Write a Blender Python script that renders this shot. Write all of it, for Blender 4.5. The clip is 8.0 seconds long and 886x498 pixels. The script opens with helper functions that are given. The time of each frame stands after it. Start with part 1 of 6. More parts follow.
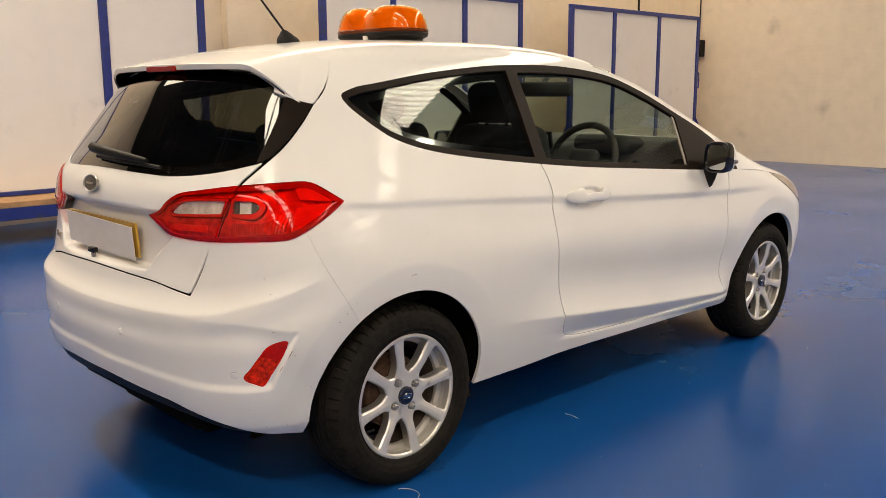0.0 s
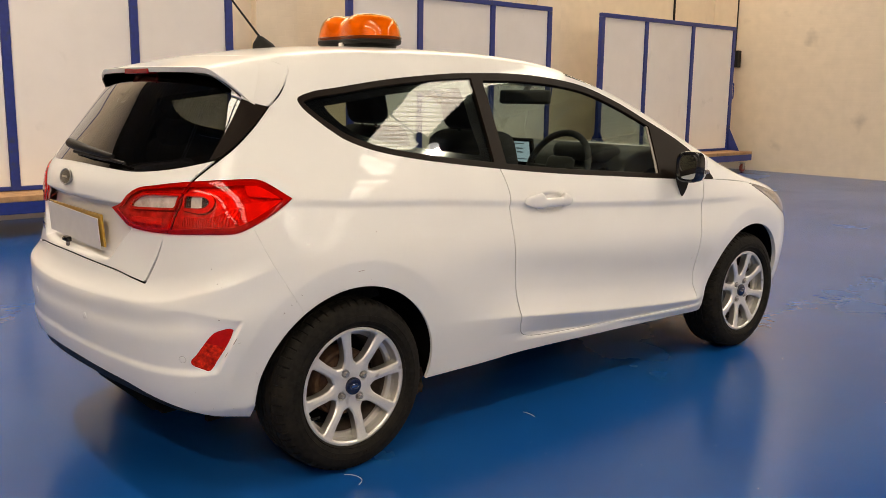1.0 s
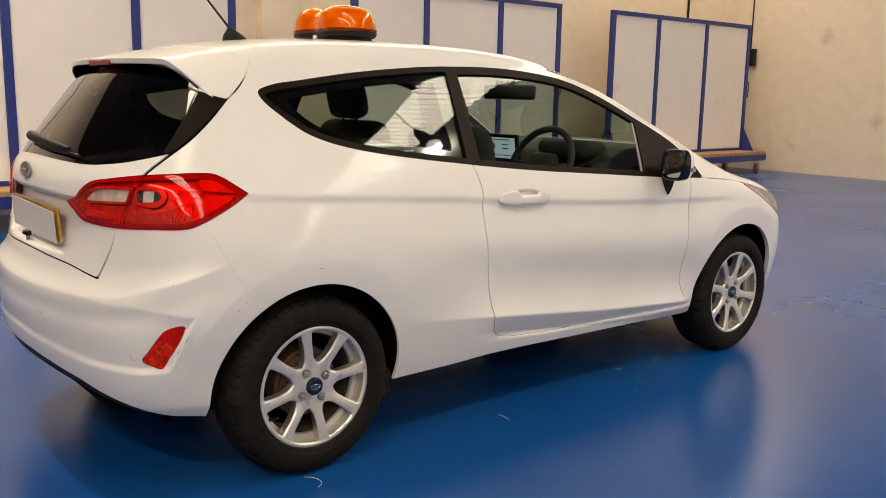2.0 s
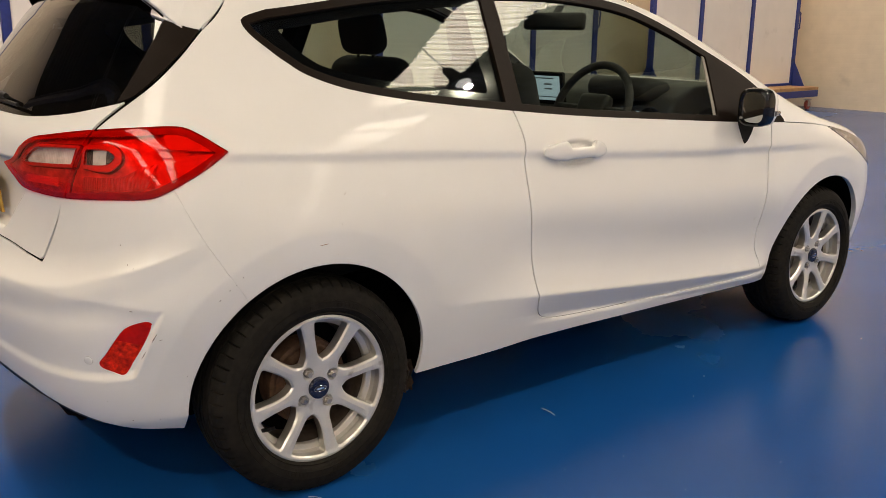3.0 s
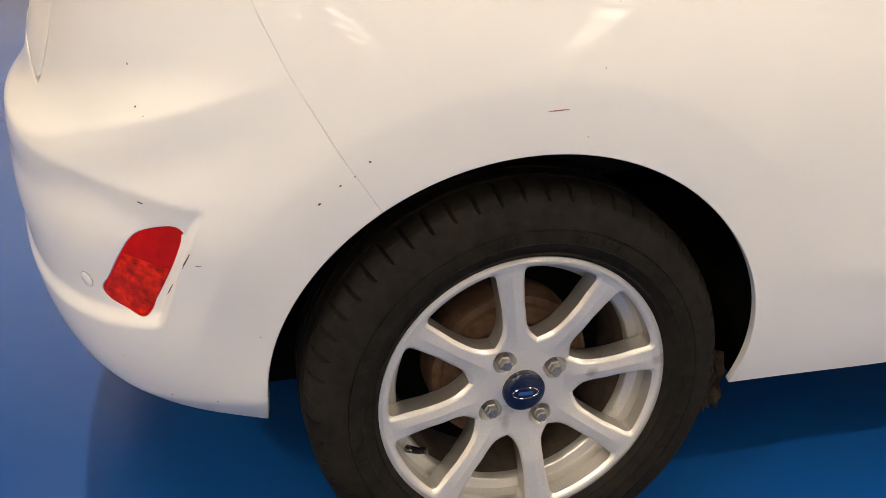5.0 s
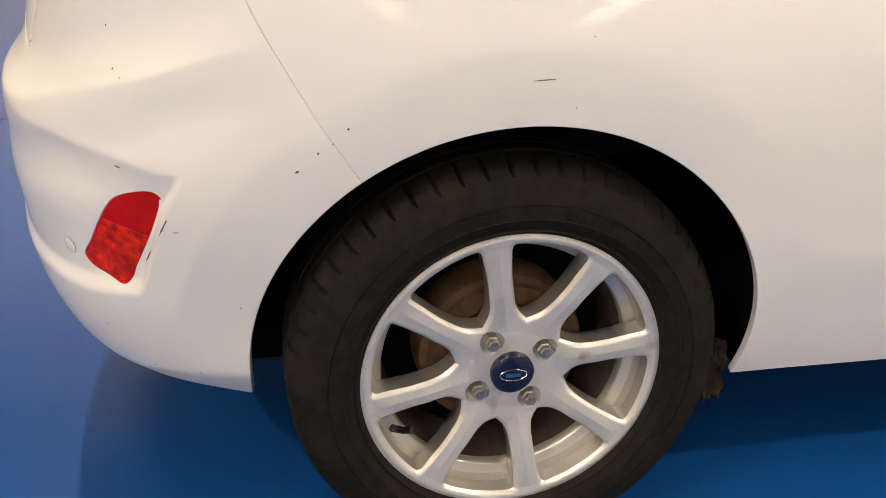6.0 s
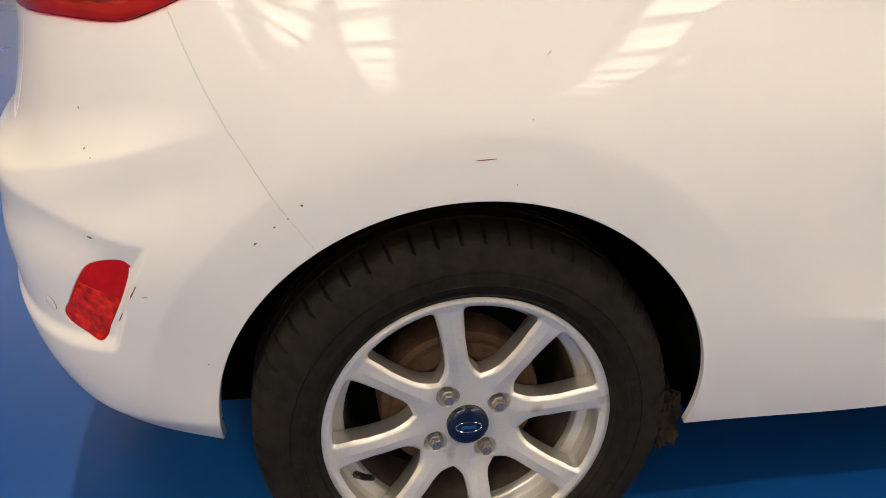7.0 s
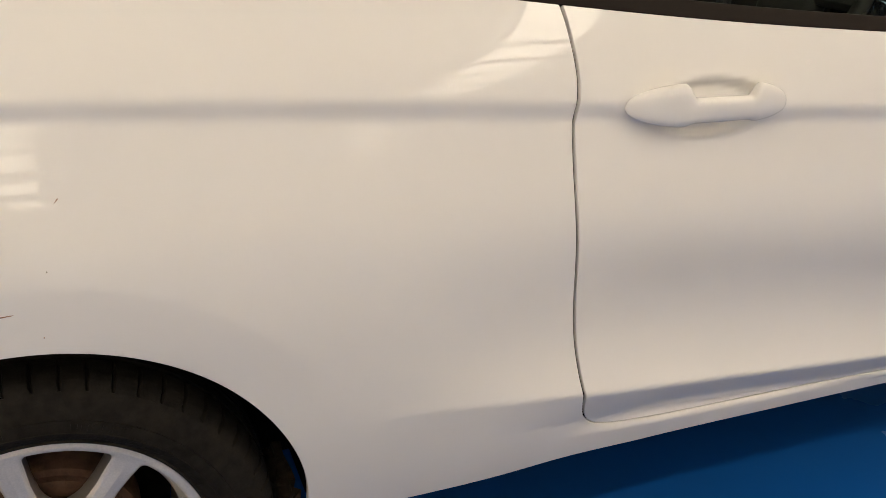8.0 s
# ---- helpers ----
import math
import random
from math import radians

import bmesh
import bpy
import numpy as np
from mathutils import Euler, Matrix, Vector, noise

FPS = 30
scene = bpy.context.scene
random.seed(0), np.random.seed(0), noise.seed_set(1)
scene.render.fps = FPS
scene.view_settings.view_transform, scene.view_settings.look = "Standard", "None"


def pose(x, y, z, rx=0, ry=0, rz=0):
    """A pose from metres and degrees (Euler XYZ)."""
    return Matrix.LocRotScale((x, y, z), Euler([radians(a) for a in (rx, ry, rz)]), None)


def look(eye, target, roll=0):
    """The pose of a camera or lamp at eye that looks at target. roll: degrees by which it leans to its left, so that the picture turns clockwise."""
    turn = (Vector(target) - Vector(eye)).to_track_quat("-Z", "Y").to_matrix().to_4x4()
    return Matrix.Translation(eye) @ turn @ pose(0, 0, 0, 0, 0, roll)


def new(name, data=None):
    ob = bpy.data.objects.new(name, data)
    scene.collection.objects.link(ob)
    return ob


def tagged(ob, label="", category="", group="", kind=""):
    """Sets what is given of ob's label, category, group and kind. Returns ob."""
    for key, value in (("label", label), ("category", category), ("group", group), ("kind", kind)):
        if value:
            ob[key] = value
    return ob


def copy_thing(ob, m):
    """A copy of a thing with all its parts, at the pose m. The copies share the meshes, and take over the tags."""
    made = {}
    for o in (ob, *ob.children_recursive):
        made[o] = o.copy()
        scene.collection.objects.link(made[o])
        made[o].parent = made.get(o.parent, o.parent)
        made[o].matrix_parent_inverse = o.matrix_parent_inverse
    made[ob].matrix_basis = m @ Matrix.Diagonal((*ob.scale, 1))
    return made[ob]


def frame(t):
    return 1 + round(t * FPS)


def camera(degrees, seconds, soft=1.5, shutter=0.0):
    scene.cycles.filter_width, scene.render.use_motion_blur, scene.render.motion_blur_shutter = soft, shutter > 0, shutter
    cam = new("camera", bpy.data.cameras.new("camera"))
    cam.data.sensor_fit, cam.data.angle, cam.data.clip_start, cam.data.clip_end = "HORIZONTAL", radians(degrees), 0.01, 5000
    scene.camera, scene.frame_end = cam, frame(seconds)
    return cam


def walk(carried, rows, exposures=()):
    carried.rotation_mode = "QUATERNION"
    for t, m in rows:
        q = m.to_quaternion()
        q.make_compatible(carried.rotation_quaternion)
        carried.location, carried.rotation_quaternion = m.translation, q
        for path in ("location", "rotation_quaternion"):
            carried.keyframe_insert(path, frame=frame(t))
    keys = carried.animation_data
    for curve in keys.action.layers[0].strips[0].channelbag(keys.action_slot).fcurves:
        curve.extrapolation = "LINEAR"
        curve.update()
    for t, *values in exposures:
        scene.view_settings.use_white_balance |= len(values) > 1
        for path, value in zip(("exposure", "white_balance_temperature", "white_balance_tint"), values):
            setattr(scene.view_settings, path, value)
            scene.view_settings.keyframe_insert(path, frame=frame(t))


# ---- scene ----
cam = camera(53.4, 8.0, soft=0.8)
PATH = [
    (0, (-1.852, -2.864, 1.305), (-0.478, -1.456, 0.946), -0.3),
    (0.5, (-1.816, -3.067, 1.319), (-0.45, -1.65, 0.964), 0.7),
    (1, (-1.699, -3.189, 1.31), (-0.402, -1.708, 0.962), 0.8),
    (1.5, (-1.601, -3.263, 1.302), (-0.329, -1.76, 0.953), 1.4),
    (1.7, (-1.57, -3.283, 1.297), (-0.302, -1.776, 0.95), 1.4),
    (2.8, (-1.215, -2.893, 1.295), (0.018, -1.378, 0.864), 0.3),
    (3, (-1.121, -2.775, 1.272), (0.071, -1.246, 0.783), 0.5),
    (3.2, (-0.986, -2.666, 1.262), (0.076, -1.064, 0.709), 0.1),
    (3.5, (-0.786, -2.456, 1.219), (0.11, -0.766, 0.633), 1.7),
    (4, (-0.594, -2.147, 1.146), (0.139, -0.402, 0.499), 1.6),
    (4.5, (-0.447, -1.879, 1.086), (0.133, -0.127, 0.315), 1.1),
    (5, (-0.394, -1.779, 0.979), (0.09, -0.008, 0.184), 1.4),
    (5.2, (-0.376, -1.774, 0.968), (0.07, 0.004, 0.168), 1.2),
    (6.3, (-0.3, -1.783, 0.941), (0.061, 0.01, 0.13), 1.9),
    (6.5, (-0.29, -1.782, 0.945), (0.051, 0.01, 0.127), 1.9),
    (7, (-0.228, -1.823, 1.05), (0.096, -0.023, 0.241), 1.2),
    (7.2, (-0.196, -1.848, 1.115), (0.138, -0.056, 0.291), 1.2),
    (7.5, (-0.117, -1.855, 1.182), (0.244, -0.081, 0.334), -0.1),
    (7.7, (-0.046, -1.826, 1.202), (0.457, -0.092, 0.341), -0.2),
    (7.9, (0.067, -1.81, 1.214), (0.718, -0.122, 0.362), 1.6),
    (8, (0.109, -1.8, 1.222), (0.835, -0.141, 0.373), 2.5),
]
walk(cam, [(t, look(eye, target, roll)) for t, eye, target, roll in PATH], [(0, -0.58), (1.5, -0.61), (3, -0.66), (3.5, -0.56), (4, -0.62), (4.5, -0.54), (5, -0.27), (6.5, -0.22), (7, -0.34), (7.5, -0.54), (8, -0.72)])

# ---- light ----
world = bpy.data.worlds.new("sky")
scene.world = world
world.use_nodes = True
sky = world.node_tree.nodes.new("ShaderNodeTexSky")
sky.sky_type, sky.sun_disc, sky.sun_elevation, sky.sun_rotation = "NISHITA", False, radians(40), radians(200)
world.node_tree.links.new(sky.outputs[0], world.node_tree.nodes["Background"].inputs[0])
world.node_tree.nodes["Background"].inputs[1].default_value = 0.1
HALL_X, HALL_Y, EAVES, PITCH = (-9.0, 13.2), (-22.0, 6.25), 4.6, 0.32
ROOFLIGHT_X = (-6.6, -1.9, 7.4)
# the lamp at (-1.4, 2.6) is an unseen one, added to light the back
LAMPS = {(4.9, -3.7): 230, (10.4, -3.7): 300, (-4.3, -3.7): 170, (4.9, -9.4): 100, (10.4, -9.4): 100, (-4.3, -9.4): 150, (4.9, -15.0): 40, (10.4, -15.0): 40, (-4.3, -15.0): 40, (-1.4, 2.6): 290}


def hanging_light(at, watts, colour):
    data = bpy.data.lights.new("high_bay_light", "AREA")
    data.shape, data.size, data.energy, data.color = "DISK", 0.10, watts, colour
    ob = new("high_bay_light", data)
    ob.matrix_world = look(at, (at[0], at[1] + 0.0001, 0))
    return ob


for (x, y), watts in LAMPS.items():
    hanging_light((x, y, 5.16), watts, (1.0, 0.84, 0.67))


# ---- materials ----
def material(name, base, rough=0.5, metal=0.0, coat=0.0, grain=0.0, size=40.0, bump=0.0, bump_size=200.0, dirt=None, dirt_size=3.0, dirt_level=0.62, dirt_rough=0.2, dirt_soft=0.14, ior=1.5, spec=0.5, emit=None, emit_power=0.0, vary=0.0):
    """A surface with fine grain, larger stains and a fine relief, in object space at real size."""
    m = bpy.data.materials.new(name)
    m.use_nodes = True
    nodes, links = m.node_tree.nodes, m.node_tree.links
    bsdf = nodes["Principled BSDF"]
    bsdf.inputs["Roughness"].default_value, bsdf.inputs["Metallic"].default_value = rough, metal
    bsdf.inputs["IOR"].default_value, bsdf.inputs["Specular IOR Level"].default_value = ior, spec
    bsdf.inputs["Coat Weight"].default_value, bsdf.inputs["Coat Roughness"].default_value = coat, 0.006
    where = nodes.new("ShaderNodeTexCoord")
    colour = None

    def noisy(scale, detail=4.0):
        n = nodes.new("ShaderNodeTexNoise")
        n.inputs["Scale"].default_value, n.inputs["Detail"].default_value = scale, detail
        links.new(where.outputs["Object"], n.inputs["Vector"])
        return n.outputs["Fac"]

    def mix(fac, a, b):
        x = nodes.new("ShaderNodeMix")
        x.data_type = "RGBA"
        for k, v in (("Factor", fac), (6, a), (7, b)):
            if isinstance(v, (tuple, list, float, int)):
                x.inputs[k].default_value = (*v, 1) if isinstance(v, (tuple, list)) else v
            else:
                links.new(v, x.inputs[k])
        return x.outputs[2]

    def ramp(value, lo, hi):
        x = nodes.new("ShaderNodeMapRange")
        x.inputs["From Min"].default_value, x.inputs["From Max"].default_value = lo, hi
        links.new(value, x.inputs["Value"])
        return x.outputs["Result"]

    colour = mix(ramp(noisy(size), 0.3, 0.7), [c * (1 - grain) for c in base], [min(1, c * (1 + grain)) for c in base])
    if vary:
        info = nodes.new("ShaderNodeObjectInfo")
        colour = mix(ramp(info.outputs["Random"], 0.0, 1.0), colour, [c * (1 - vary) for c in base])
    if dirt:
        spots = ramp(noisy(dirt_size, 8.0), dirt_level, dirt_level + dirt_soft)
        colour = mix(spots, colour, dirt)
        r = nodes.new("ShaderNodeMapRange")
        r.inputs["To Min"].default_value, r.inputs["To Max"].default_value = rough, min(1, rough + dirt_rough)
        links.new(spots, r.inputs["Value"])
        links.new(r.outputs["Result"], bsdf.inputs["Roughness"])
    links.new(colour, bsdf.inputs["Base Color"])
    if bump:
        b = nodes.new("ShaderNodeBump")
        b.inputs["Strength"].default_value, b.inputs["Distance"].default_value = 1.0, bump
        links.new(noisy(bump_size, 3.0), b.inputs["Height"])
        links.new(b.outputs["Normal"], bsdf.inputs["Normal"])
    if emit:
        bsdf.inputs["Emission Color"].default_value, bsdf.inputs["Emission Strength"].default_value = (*emit, 1), emit_power
    return m


def glassy(name, tint, rough=0.0, least=0.075):
    """Thin clear or tinted glass: a clear tint below a mirror-like gloss."""
    m = bpy.data.materials.new(name)
    m.use_nodes = True
    nodes, links = m.node_tree.nodes, m.node_tree.links
    nodes.clear()
    out, mixer, clear, gloss, facing, power, scale = (nodes.new(k) for k in ("ShaderNodeOutputMaterial", "ShaderNodeMixShader", "ShaderNodeBsdfTransparent", "ShaderNodeBsdfGlossy", "ShaderNodeLayerWeight", "ShaderNodeMath", "ShaderNodeMath"))
    clear.inputs[0].default_value = (*tint, 1)
    gloss.inputs["Roughness"].default_value = rough
    facing.inputs["Blend"].default_value = 0.5
    power.operation, scale.operation = "POWER", "MULTIPLY_ADD"
    power.inputs[1].default_value, scale.inputs[1].default_value, scale.inputs[2].default_value = 4.5, 0.90, least
    links.new(facing.outputs["Facing"], power.inputs[0])
    links.new(power.outputs[0], scale.inputs[0])
    links.new(scale.outputs[0], mixer.inputs[0])
    links.new(clear.outputs[0], mixer.inputs[1])
    links.new(gloss.outputs[0], mixer.inputs[2])
    links.new(mixer.outputs[0], out.inputs[0])
    return m


WHITE = material("white_paint", (0.80, 0.79, 0.77), 0.55, spec=0.2, coat=0.75, grain=0.01, size=6, dirt=(0.60, 0.57, 0.52), dirt_size=14, dirt_level=0.74, dirt_rough=0.15)
BLACK = material("black_plastic", (0.012, 0.011, 0.010), 0.5, spec=0.2, grain=0.2, size=60, bump=0.0004, bump_size=900)
TRIM = material("satin_black_trim", (0.010, 0.006, 0.004), 0.5, grain=0.12, size=20, bump=0.0002, bump_size=500, spec=0.08)
GLOSSBLACK = material("gloss_black", (0.005, 0.005, 0.006), 0.06)
DARK = material("arch_liner", (0.005, 0.0045, 0.004), 0.95, spec=0.05, grain=0.3, size=50, bump=0.002, bump_size=120)
RUBBER = material("tyre_rubber", (0.0122, 0.0110, 0.0094), 0.75, spec=0.10, grain=0.35, size=60, dirt=(0.024, 0.0205, 0.016), dirt_size=14, dirt_level=0.50, dirt_soft=0.30, bump=0.0010, bump_size=300)
ALLOY = material("alloy_silver", (0.70, 0.68, 0.645), 0.34, metal=0.50, coat=0.5, grain=0.06, size=400, dirt=(0.30, 0.26, 0.22), dirt_size=16, dirt_level=0.66)
# dark brown puts the shade deep inside the wheel into the barrel's colour
BARRELSHADE = material("shaded_barrel", (0.10, 0.08, 0.065), 0.6, spec=0.2, grain=0.3, size=40)
CHROME = material("chrome", (0.75, 0.75, 0.75), 0.10, metal=1.0, grain=0.03)
STEEL = material("worn_steel", (0.40, 0.38, 0.36), 0.38, metal=0.9, grain=0.2, size=300)
RUST = material("rusty_drum", (0.13, 0.072, 0.045), 0.75, metal=0.2, grain=0.35, size=60, bump=0.0008, bump_size=300, dirt=(0.20, 0.12, 0.07), dirt_size=25, dirt_level=0.55)
NAVY = material("navy_enamel", (0.006, 0.010, 0.034), 0.22, coat=0.25)
REDDARK = material("dark_red_lens", (0.27, 0.003, 0.003), 0.05, spec=0.28, grain=0.12, size=15)
LAMPBACK = material("lamp_reflector_bed", (0.78, 0.66, 0.63), 0.35, metal=0.35, grain=0.30, size=45, bump=0.0012, bump_size=160)
LAMPRIM = material("lamp_housing_rim", (0.42, 0.30, 0.30), 0.30, grain=0.15, size=30)
LAMPGROOVE = material("lamp_groove", (0.16, 0.10, 0.10), 0.5)
LAMPCOLLAR = material("lamp_collar", (0.85, 0.72, 0.70), 0.22, metal=0.3, grain=0.12, size=40)
LAMPFACET = material("lamp_facet", (0.95, 0.85, 0.82), 0.30, grain=0.10, size=30)
CLEARLENS = material("clear_lens", (0.33, 0.30, 0.285), 0.16, metal=0.5, coat=0.6, grain=0.45, size=38, bump=0.0006, bump_size=180)


def ribbed(m, pitch, depth):
    """Upright flutes moulded into a lens."""
    nodes, links = m.node_tree.nodes, m.node_tree.links
    where, wave, bump = (nodes.new(k) for k in ("ShaderNodeTexCoord", "ShaderNodeTexWave", "ShaderNodeBump"))
    wave.bands_direction = "Y"
    wave.inputs["Scale"].default_value, wave.inputs["Distortion"].default_value = 0.314 / pitch, 0.6
    bump.inputs["Strength"].default_value, bump.inputs["Distance"].default_value = 1.0, depth
    links.new(where.outputs["Object"], wave.inputs["Vector"])
    links.new(wave.outputs["Fac"], bump.inputs["Height"])
    links.new(bump.outputs["Normal"], nodes["Principled BSDF"].inputs["Normal"])
    return m


FLUTED = ribbed(material("fluted_lens", (0.86, 0.82, 0.78), 0.22, metal=0.25, coat=0.6, grain=0.30, size=34), 0.006, 0.0005)
LAMPRIBS = ribbed(material("ribbed_lamp_facet", (0.92, 0.80, 0.78), 0.18, metal=0.4, grain=0.25, size=60), 0.005, 0.0016)
AMBER = ribbed(material("amber_lens", (0.80, 0.23, 0.006), 0.10, coat=0.4, spec=0.2, grain=0.22, size=14), 0.010, 0.0004)
AMBERGLASS = glassy("amber_lens_cover", (0.99, 0.72, 0.30), least=0.05)
SEAM = material("dark_amber", (0.12, 0.022, 0.002), 0.2, spec=0.3)
GLASS = glassy("tinted_glass", (0.62, 0.70, 0.64))
REDGLASS = glassy("red_lens", (0.96, 0.065, 0.032), least=0.045)
CLEARGLASS = glassy("clear_lens_cover", (0.92, 0.90, 0.88), least=0.05)
REARGLASS = glassy("privacy_glass", (0.17, 0.16, 0.13), least=0.15)
CABIN = material("cabin_plastic", (0.028, 0.027, 0.026), 0.6, grain=0.2, size=40, bump=0.0005, bump_size=600)
CLOTH = material("seat_cloth", (0.016, 0.016, 0.017), 0.95, grain=0.3, size=200, bump=0.001, bump_size=900)
LINING = material("headlining", (0.42, 0.39, 0.34), 0.95, grain=0.06, size=200, bump=0.0006, bump_size=700)
YELLOW = material("yellow_plate", (0.48, 0.28, 0.03), 0.35, coat=0.3, grain=0.06, size=60)
CARD = material("white_card", (0.74, 0.70, 0.66), 0.55, grain=0.03, size=20)
FOGRED = material("fog_red_lens", (0.50, 0.006, 0.003), 0.10, spec=0.22, grain=0.15, size=60, bump=0.0006, bump_size=420)
# brighter, mottled red paints in the light that the red prisms throw back
FOGLOW = material("fog_prism_return", (0.70, 0.020, 0.003), 0.14, spec=0.22, grain=0.6, size=70, bump=0.0014, bump_size=220)
SCREEN = material("lit_display", (0.3, 0.4, 0.45), 0.1, emit=(0.62, 0.78, 0.85), emit_power=0.75)
DISPLAYINK = material("display_ink", (0.26, 0.34, 0.38), 0.2)
MIRROR = material("mirror_glass", (0.42, 0.43, 0.43), 0.01, metal=1.0)
GAP = material("shut_line_rubber", (0.004, 0.004, 0.004), 0.9, spec=0.05)
STRIP = material("pale_channel", (0.24, 0.22, 0.19), 0.6, grain=0.1)
SMOKE = material("smoked_lens", (0.05, 0.03, 0.028), 0.12, spec=0.4, grain=0.3, size=60)
BLUEPAINT = material("blue_frame_paint", (0.012, 0.028, 0.20), 0.38, coat=0.15, grain=0.12, size=25, dirt=(0.03, 0.04, 0.10), dirt_size=12, dirt_level=0.6)
PANELWHITE = material("white_board", (0.84, 0.79, 0.74), 0.55, grain=0.02, size=4, dirt=(0.66, 0.62, 0.57), dirt_size=2.2, dirt_level=0.62)
WOOD = material("plywood", (0.42, 0.24, 0.11), 0.6, grain=0.2, size=14, dirt=(0.24, 0.13, 0.06), dirt_size=9, dirt_level=0.58)
CASTORRED = material("castor_tyre", (0.28, 0.05, 0.03), 0.6, grain=0.2)
SHEETING = material("roof_sheeting", (0.07, 0.06, 0.047), 0.55, grain=0.06, size=3, dirt=(0.045, 0.04, 0.032), dirt_size=1.2, dirt_level=0.58)
GIRDER = material("grey_girder", (0.15, 0.15, 0.155), 0.5, grain=0.1, size=8)
ROOFGLOW = material("translucent_rooflight", (0.8, 0.8, 0.78), 0.5, emit=(1.0, 0.88, 0.70), emit_power=14.0)
# weaker glow for the unseen roof band added along the north wall
BANDGLOW = material("added_band_glow", (0.7, 0.7, 0.66), 0.5, emit=(1.0, 0.86, 0.68), emit_power=6.0)
# dimmer copy of the glow for the ribs' sloping faces, shading the corrugation
ROOFDIM = material("dim_rib_flank", (0.5, 0.48, 0.42), 0.6, emit=(1.0, 0.80, 0.55), emit_power=6.0)
LAMPGLOW = material("lamp_lens", (0.9, 0.9, 0.9), 0.3, emit=(1.0, 0.95, 0.88), emit_power=9.0)


def floor_material():
    """Blue epoxy: glossy, with a faint orange-peel relief, paler scuffs and tyre dust."""
    m = material("blue_epoxy", (0.003, 0.060, 0.268), 0.22, spec=0.42, grain=0.12, size=0.8, dirt=(0.009, 0.072, 0.256), dirt_size=0.7, dirt_level=0.42, dirt_soft=0.35, dirt_rough=0.08, bump=0.0005, bump_size=9)
    return m


def wall_material():
    """Cream masonry paint over brickwork: the courses show as a faint relief, with grey scuffs low down."""
    m = material("cream_masonry_paint", (0.74, 0.63, 0.49), 0.62, grain=0.04, size=5, dirt=(0.50, 0.42, 0.33), dirt_size=1.3, dirt_level=0.64)
    nodes, links = m.node_tree.nodes, m.node_tree.links
    where, brick, bump = (nodes.new(k) for k in ("ShaderNodeTexCoord", "ShaderNodeTexBrick", "ShaderNodeBump"))
    links.new(where.outputs["UV"], brick.inputs["Vector"])
    brick.inputs["Scale"].default_value, brick.inputs["Brick Width"].default_value, brick.inputs["Row Height"].default_value = 1.0, 0.225, 0.075
    brick.inputs["Mortar Size"].default_value, brick.inputs["Mortar Smooth"].default_value = 0.006, 0.6
    bump.inputs["Strength"].default_value, bump.inputs["Distance"].default_value = 0.14, 0.004
    bump.invert = True
    links.new(brick.outputs["Fac"], bump.inputs["Height"])
    links.new(bump.outputs["Normal"], nodes["Principled BSDF"].inputs["Normal"])
    return m


FLOOR, WALL = floor_material(), wall_material()


# ---- car shape ----
def curve(*knots, soft=0.0):
    """A smooth curve through (position, value) knots, as a function of arrays."""
    k = np.array(knots, float).reshape(-1, 2)
    x, y = k[:, 0], k[:, 1]
    h = np.diff(x)
    d = np.diff(y) / h
    m = np.empty(len(x))
    m[0], m[-1] = d[0], d[-1]
    for i in range(1, len(x) - 1):
        m[i] = (d[i - 1] * h[i] + d[i] * h[i - 1]) / (h[i] + h[i - 1])
        if d[i - 1] * d[i] <= 0:
            m[i] = 0
    s = np.linspace(x[0], x[-1], 1600)
    i = np.clip(np.searchsorted(x, s) - 1, 0, len(h) - 1)
    u = (s - x[i]) / h[i]
    v = y[i] * (1 + 2 * u) * (1 - u) ** 2 + m[i] * h[i] * u * (1 - u) ** 2 + y[i + 1] * u * u * (3 - 2 * u) + m[i + 1] * h[i] * u * u * (u - 1)
    if soft > 0:
        n = max(3, int(3 * soft / (s[1] - s[0])))
        g = np.exp(-0.5 * (np.arange(-n, n + 1) * (s[1] - s[0]) / soft) ** 2)
        lo, hi = v[0] + (v[1] - v[0]) * np.arange(-n, 0), v[-1] + (v[-1] - v[-2]) * np.arange(1, n + 1)
        v = np.convolve(np.r_[lo, v, hi], g / g.sum(), "valid")
    lo_m, hi_m = (v[1] - v[0]) / (s[1] - s[0]), (v[-1] - v[-2]) / (s[1] - s[0])

    def value(q):
        q = np.asarray(q, float)
        return np.interp(q, s, v) + lo_m * np.minimum(q - s[0], 0) + hi_m * np.maximum(q - s[-1], 0)
    return value


def step(q, lo, hi):
    """0 below lo, 1 above hi, smooth between (lo may be above hi)."""
    u = np.clip((q - lo) / (hi - lo), 0, 1)
    return u * u * u * (u * (6 * u - 15) + 10)


def smax(a, b, k):
    h = np.maximum(k - np.abs(a - b), 0)
    return np.maximum(a, b) + h * h * h / (6 * k * k)


def soft_ramp(q, k):
    """0 below 0 and q above, with a rounded knee of size k."""
    return k * np.logaddexp(0.0, np.asarray(q, float) / k)


PLAN = curve((-0.75, 0.745), (-0.45, 0.785), (-0.2, 0.825), (0.05, 0.845), (0.4, 0.843), (0.9, 0.838), (1.5, 0.843), (2.1, 0.858), (2.5, 0.863), (2.8, 0.84), (3.2, 0.74), soft=0.05)
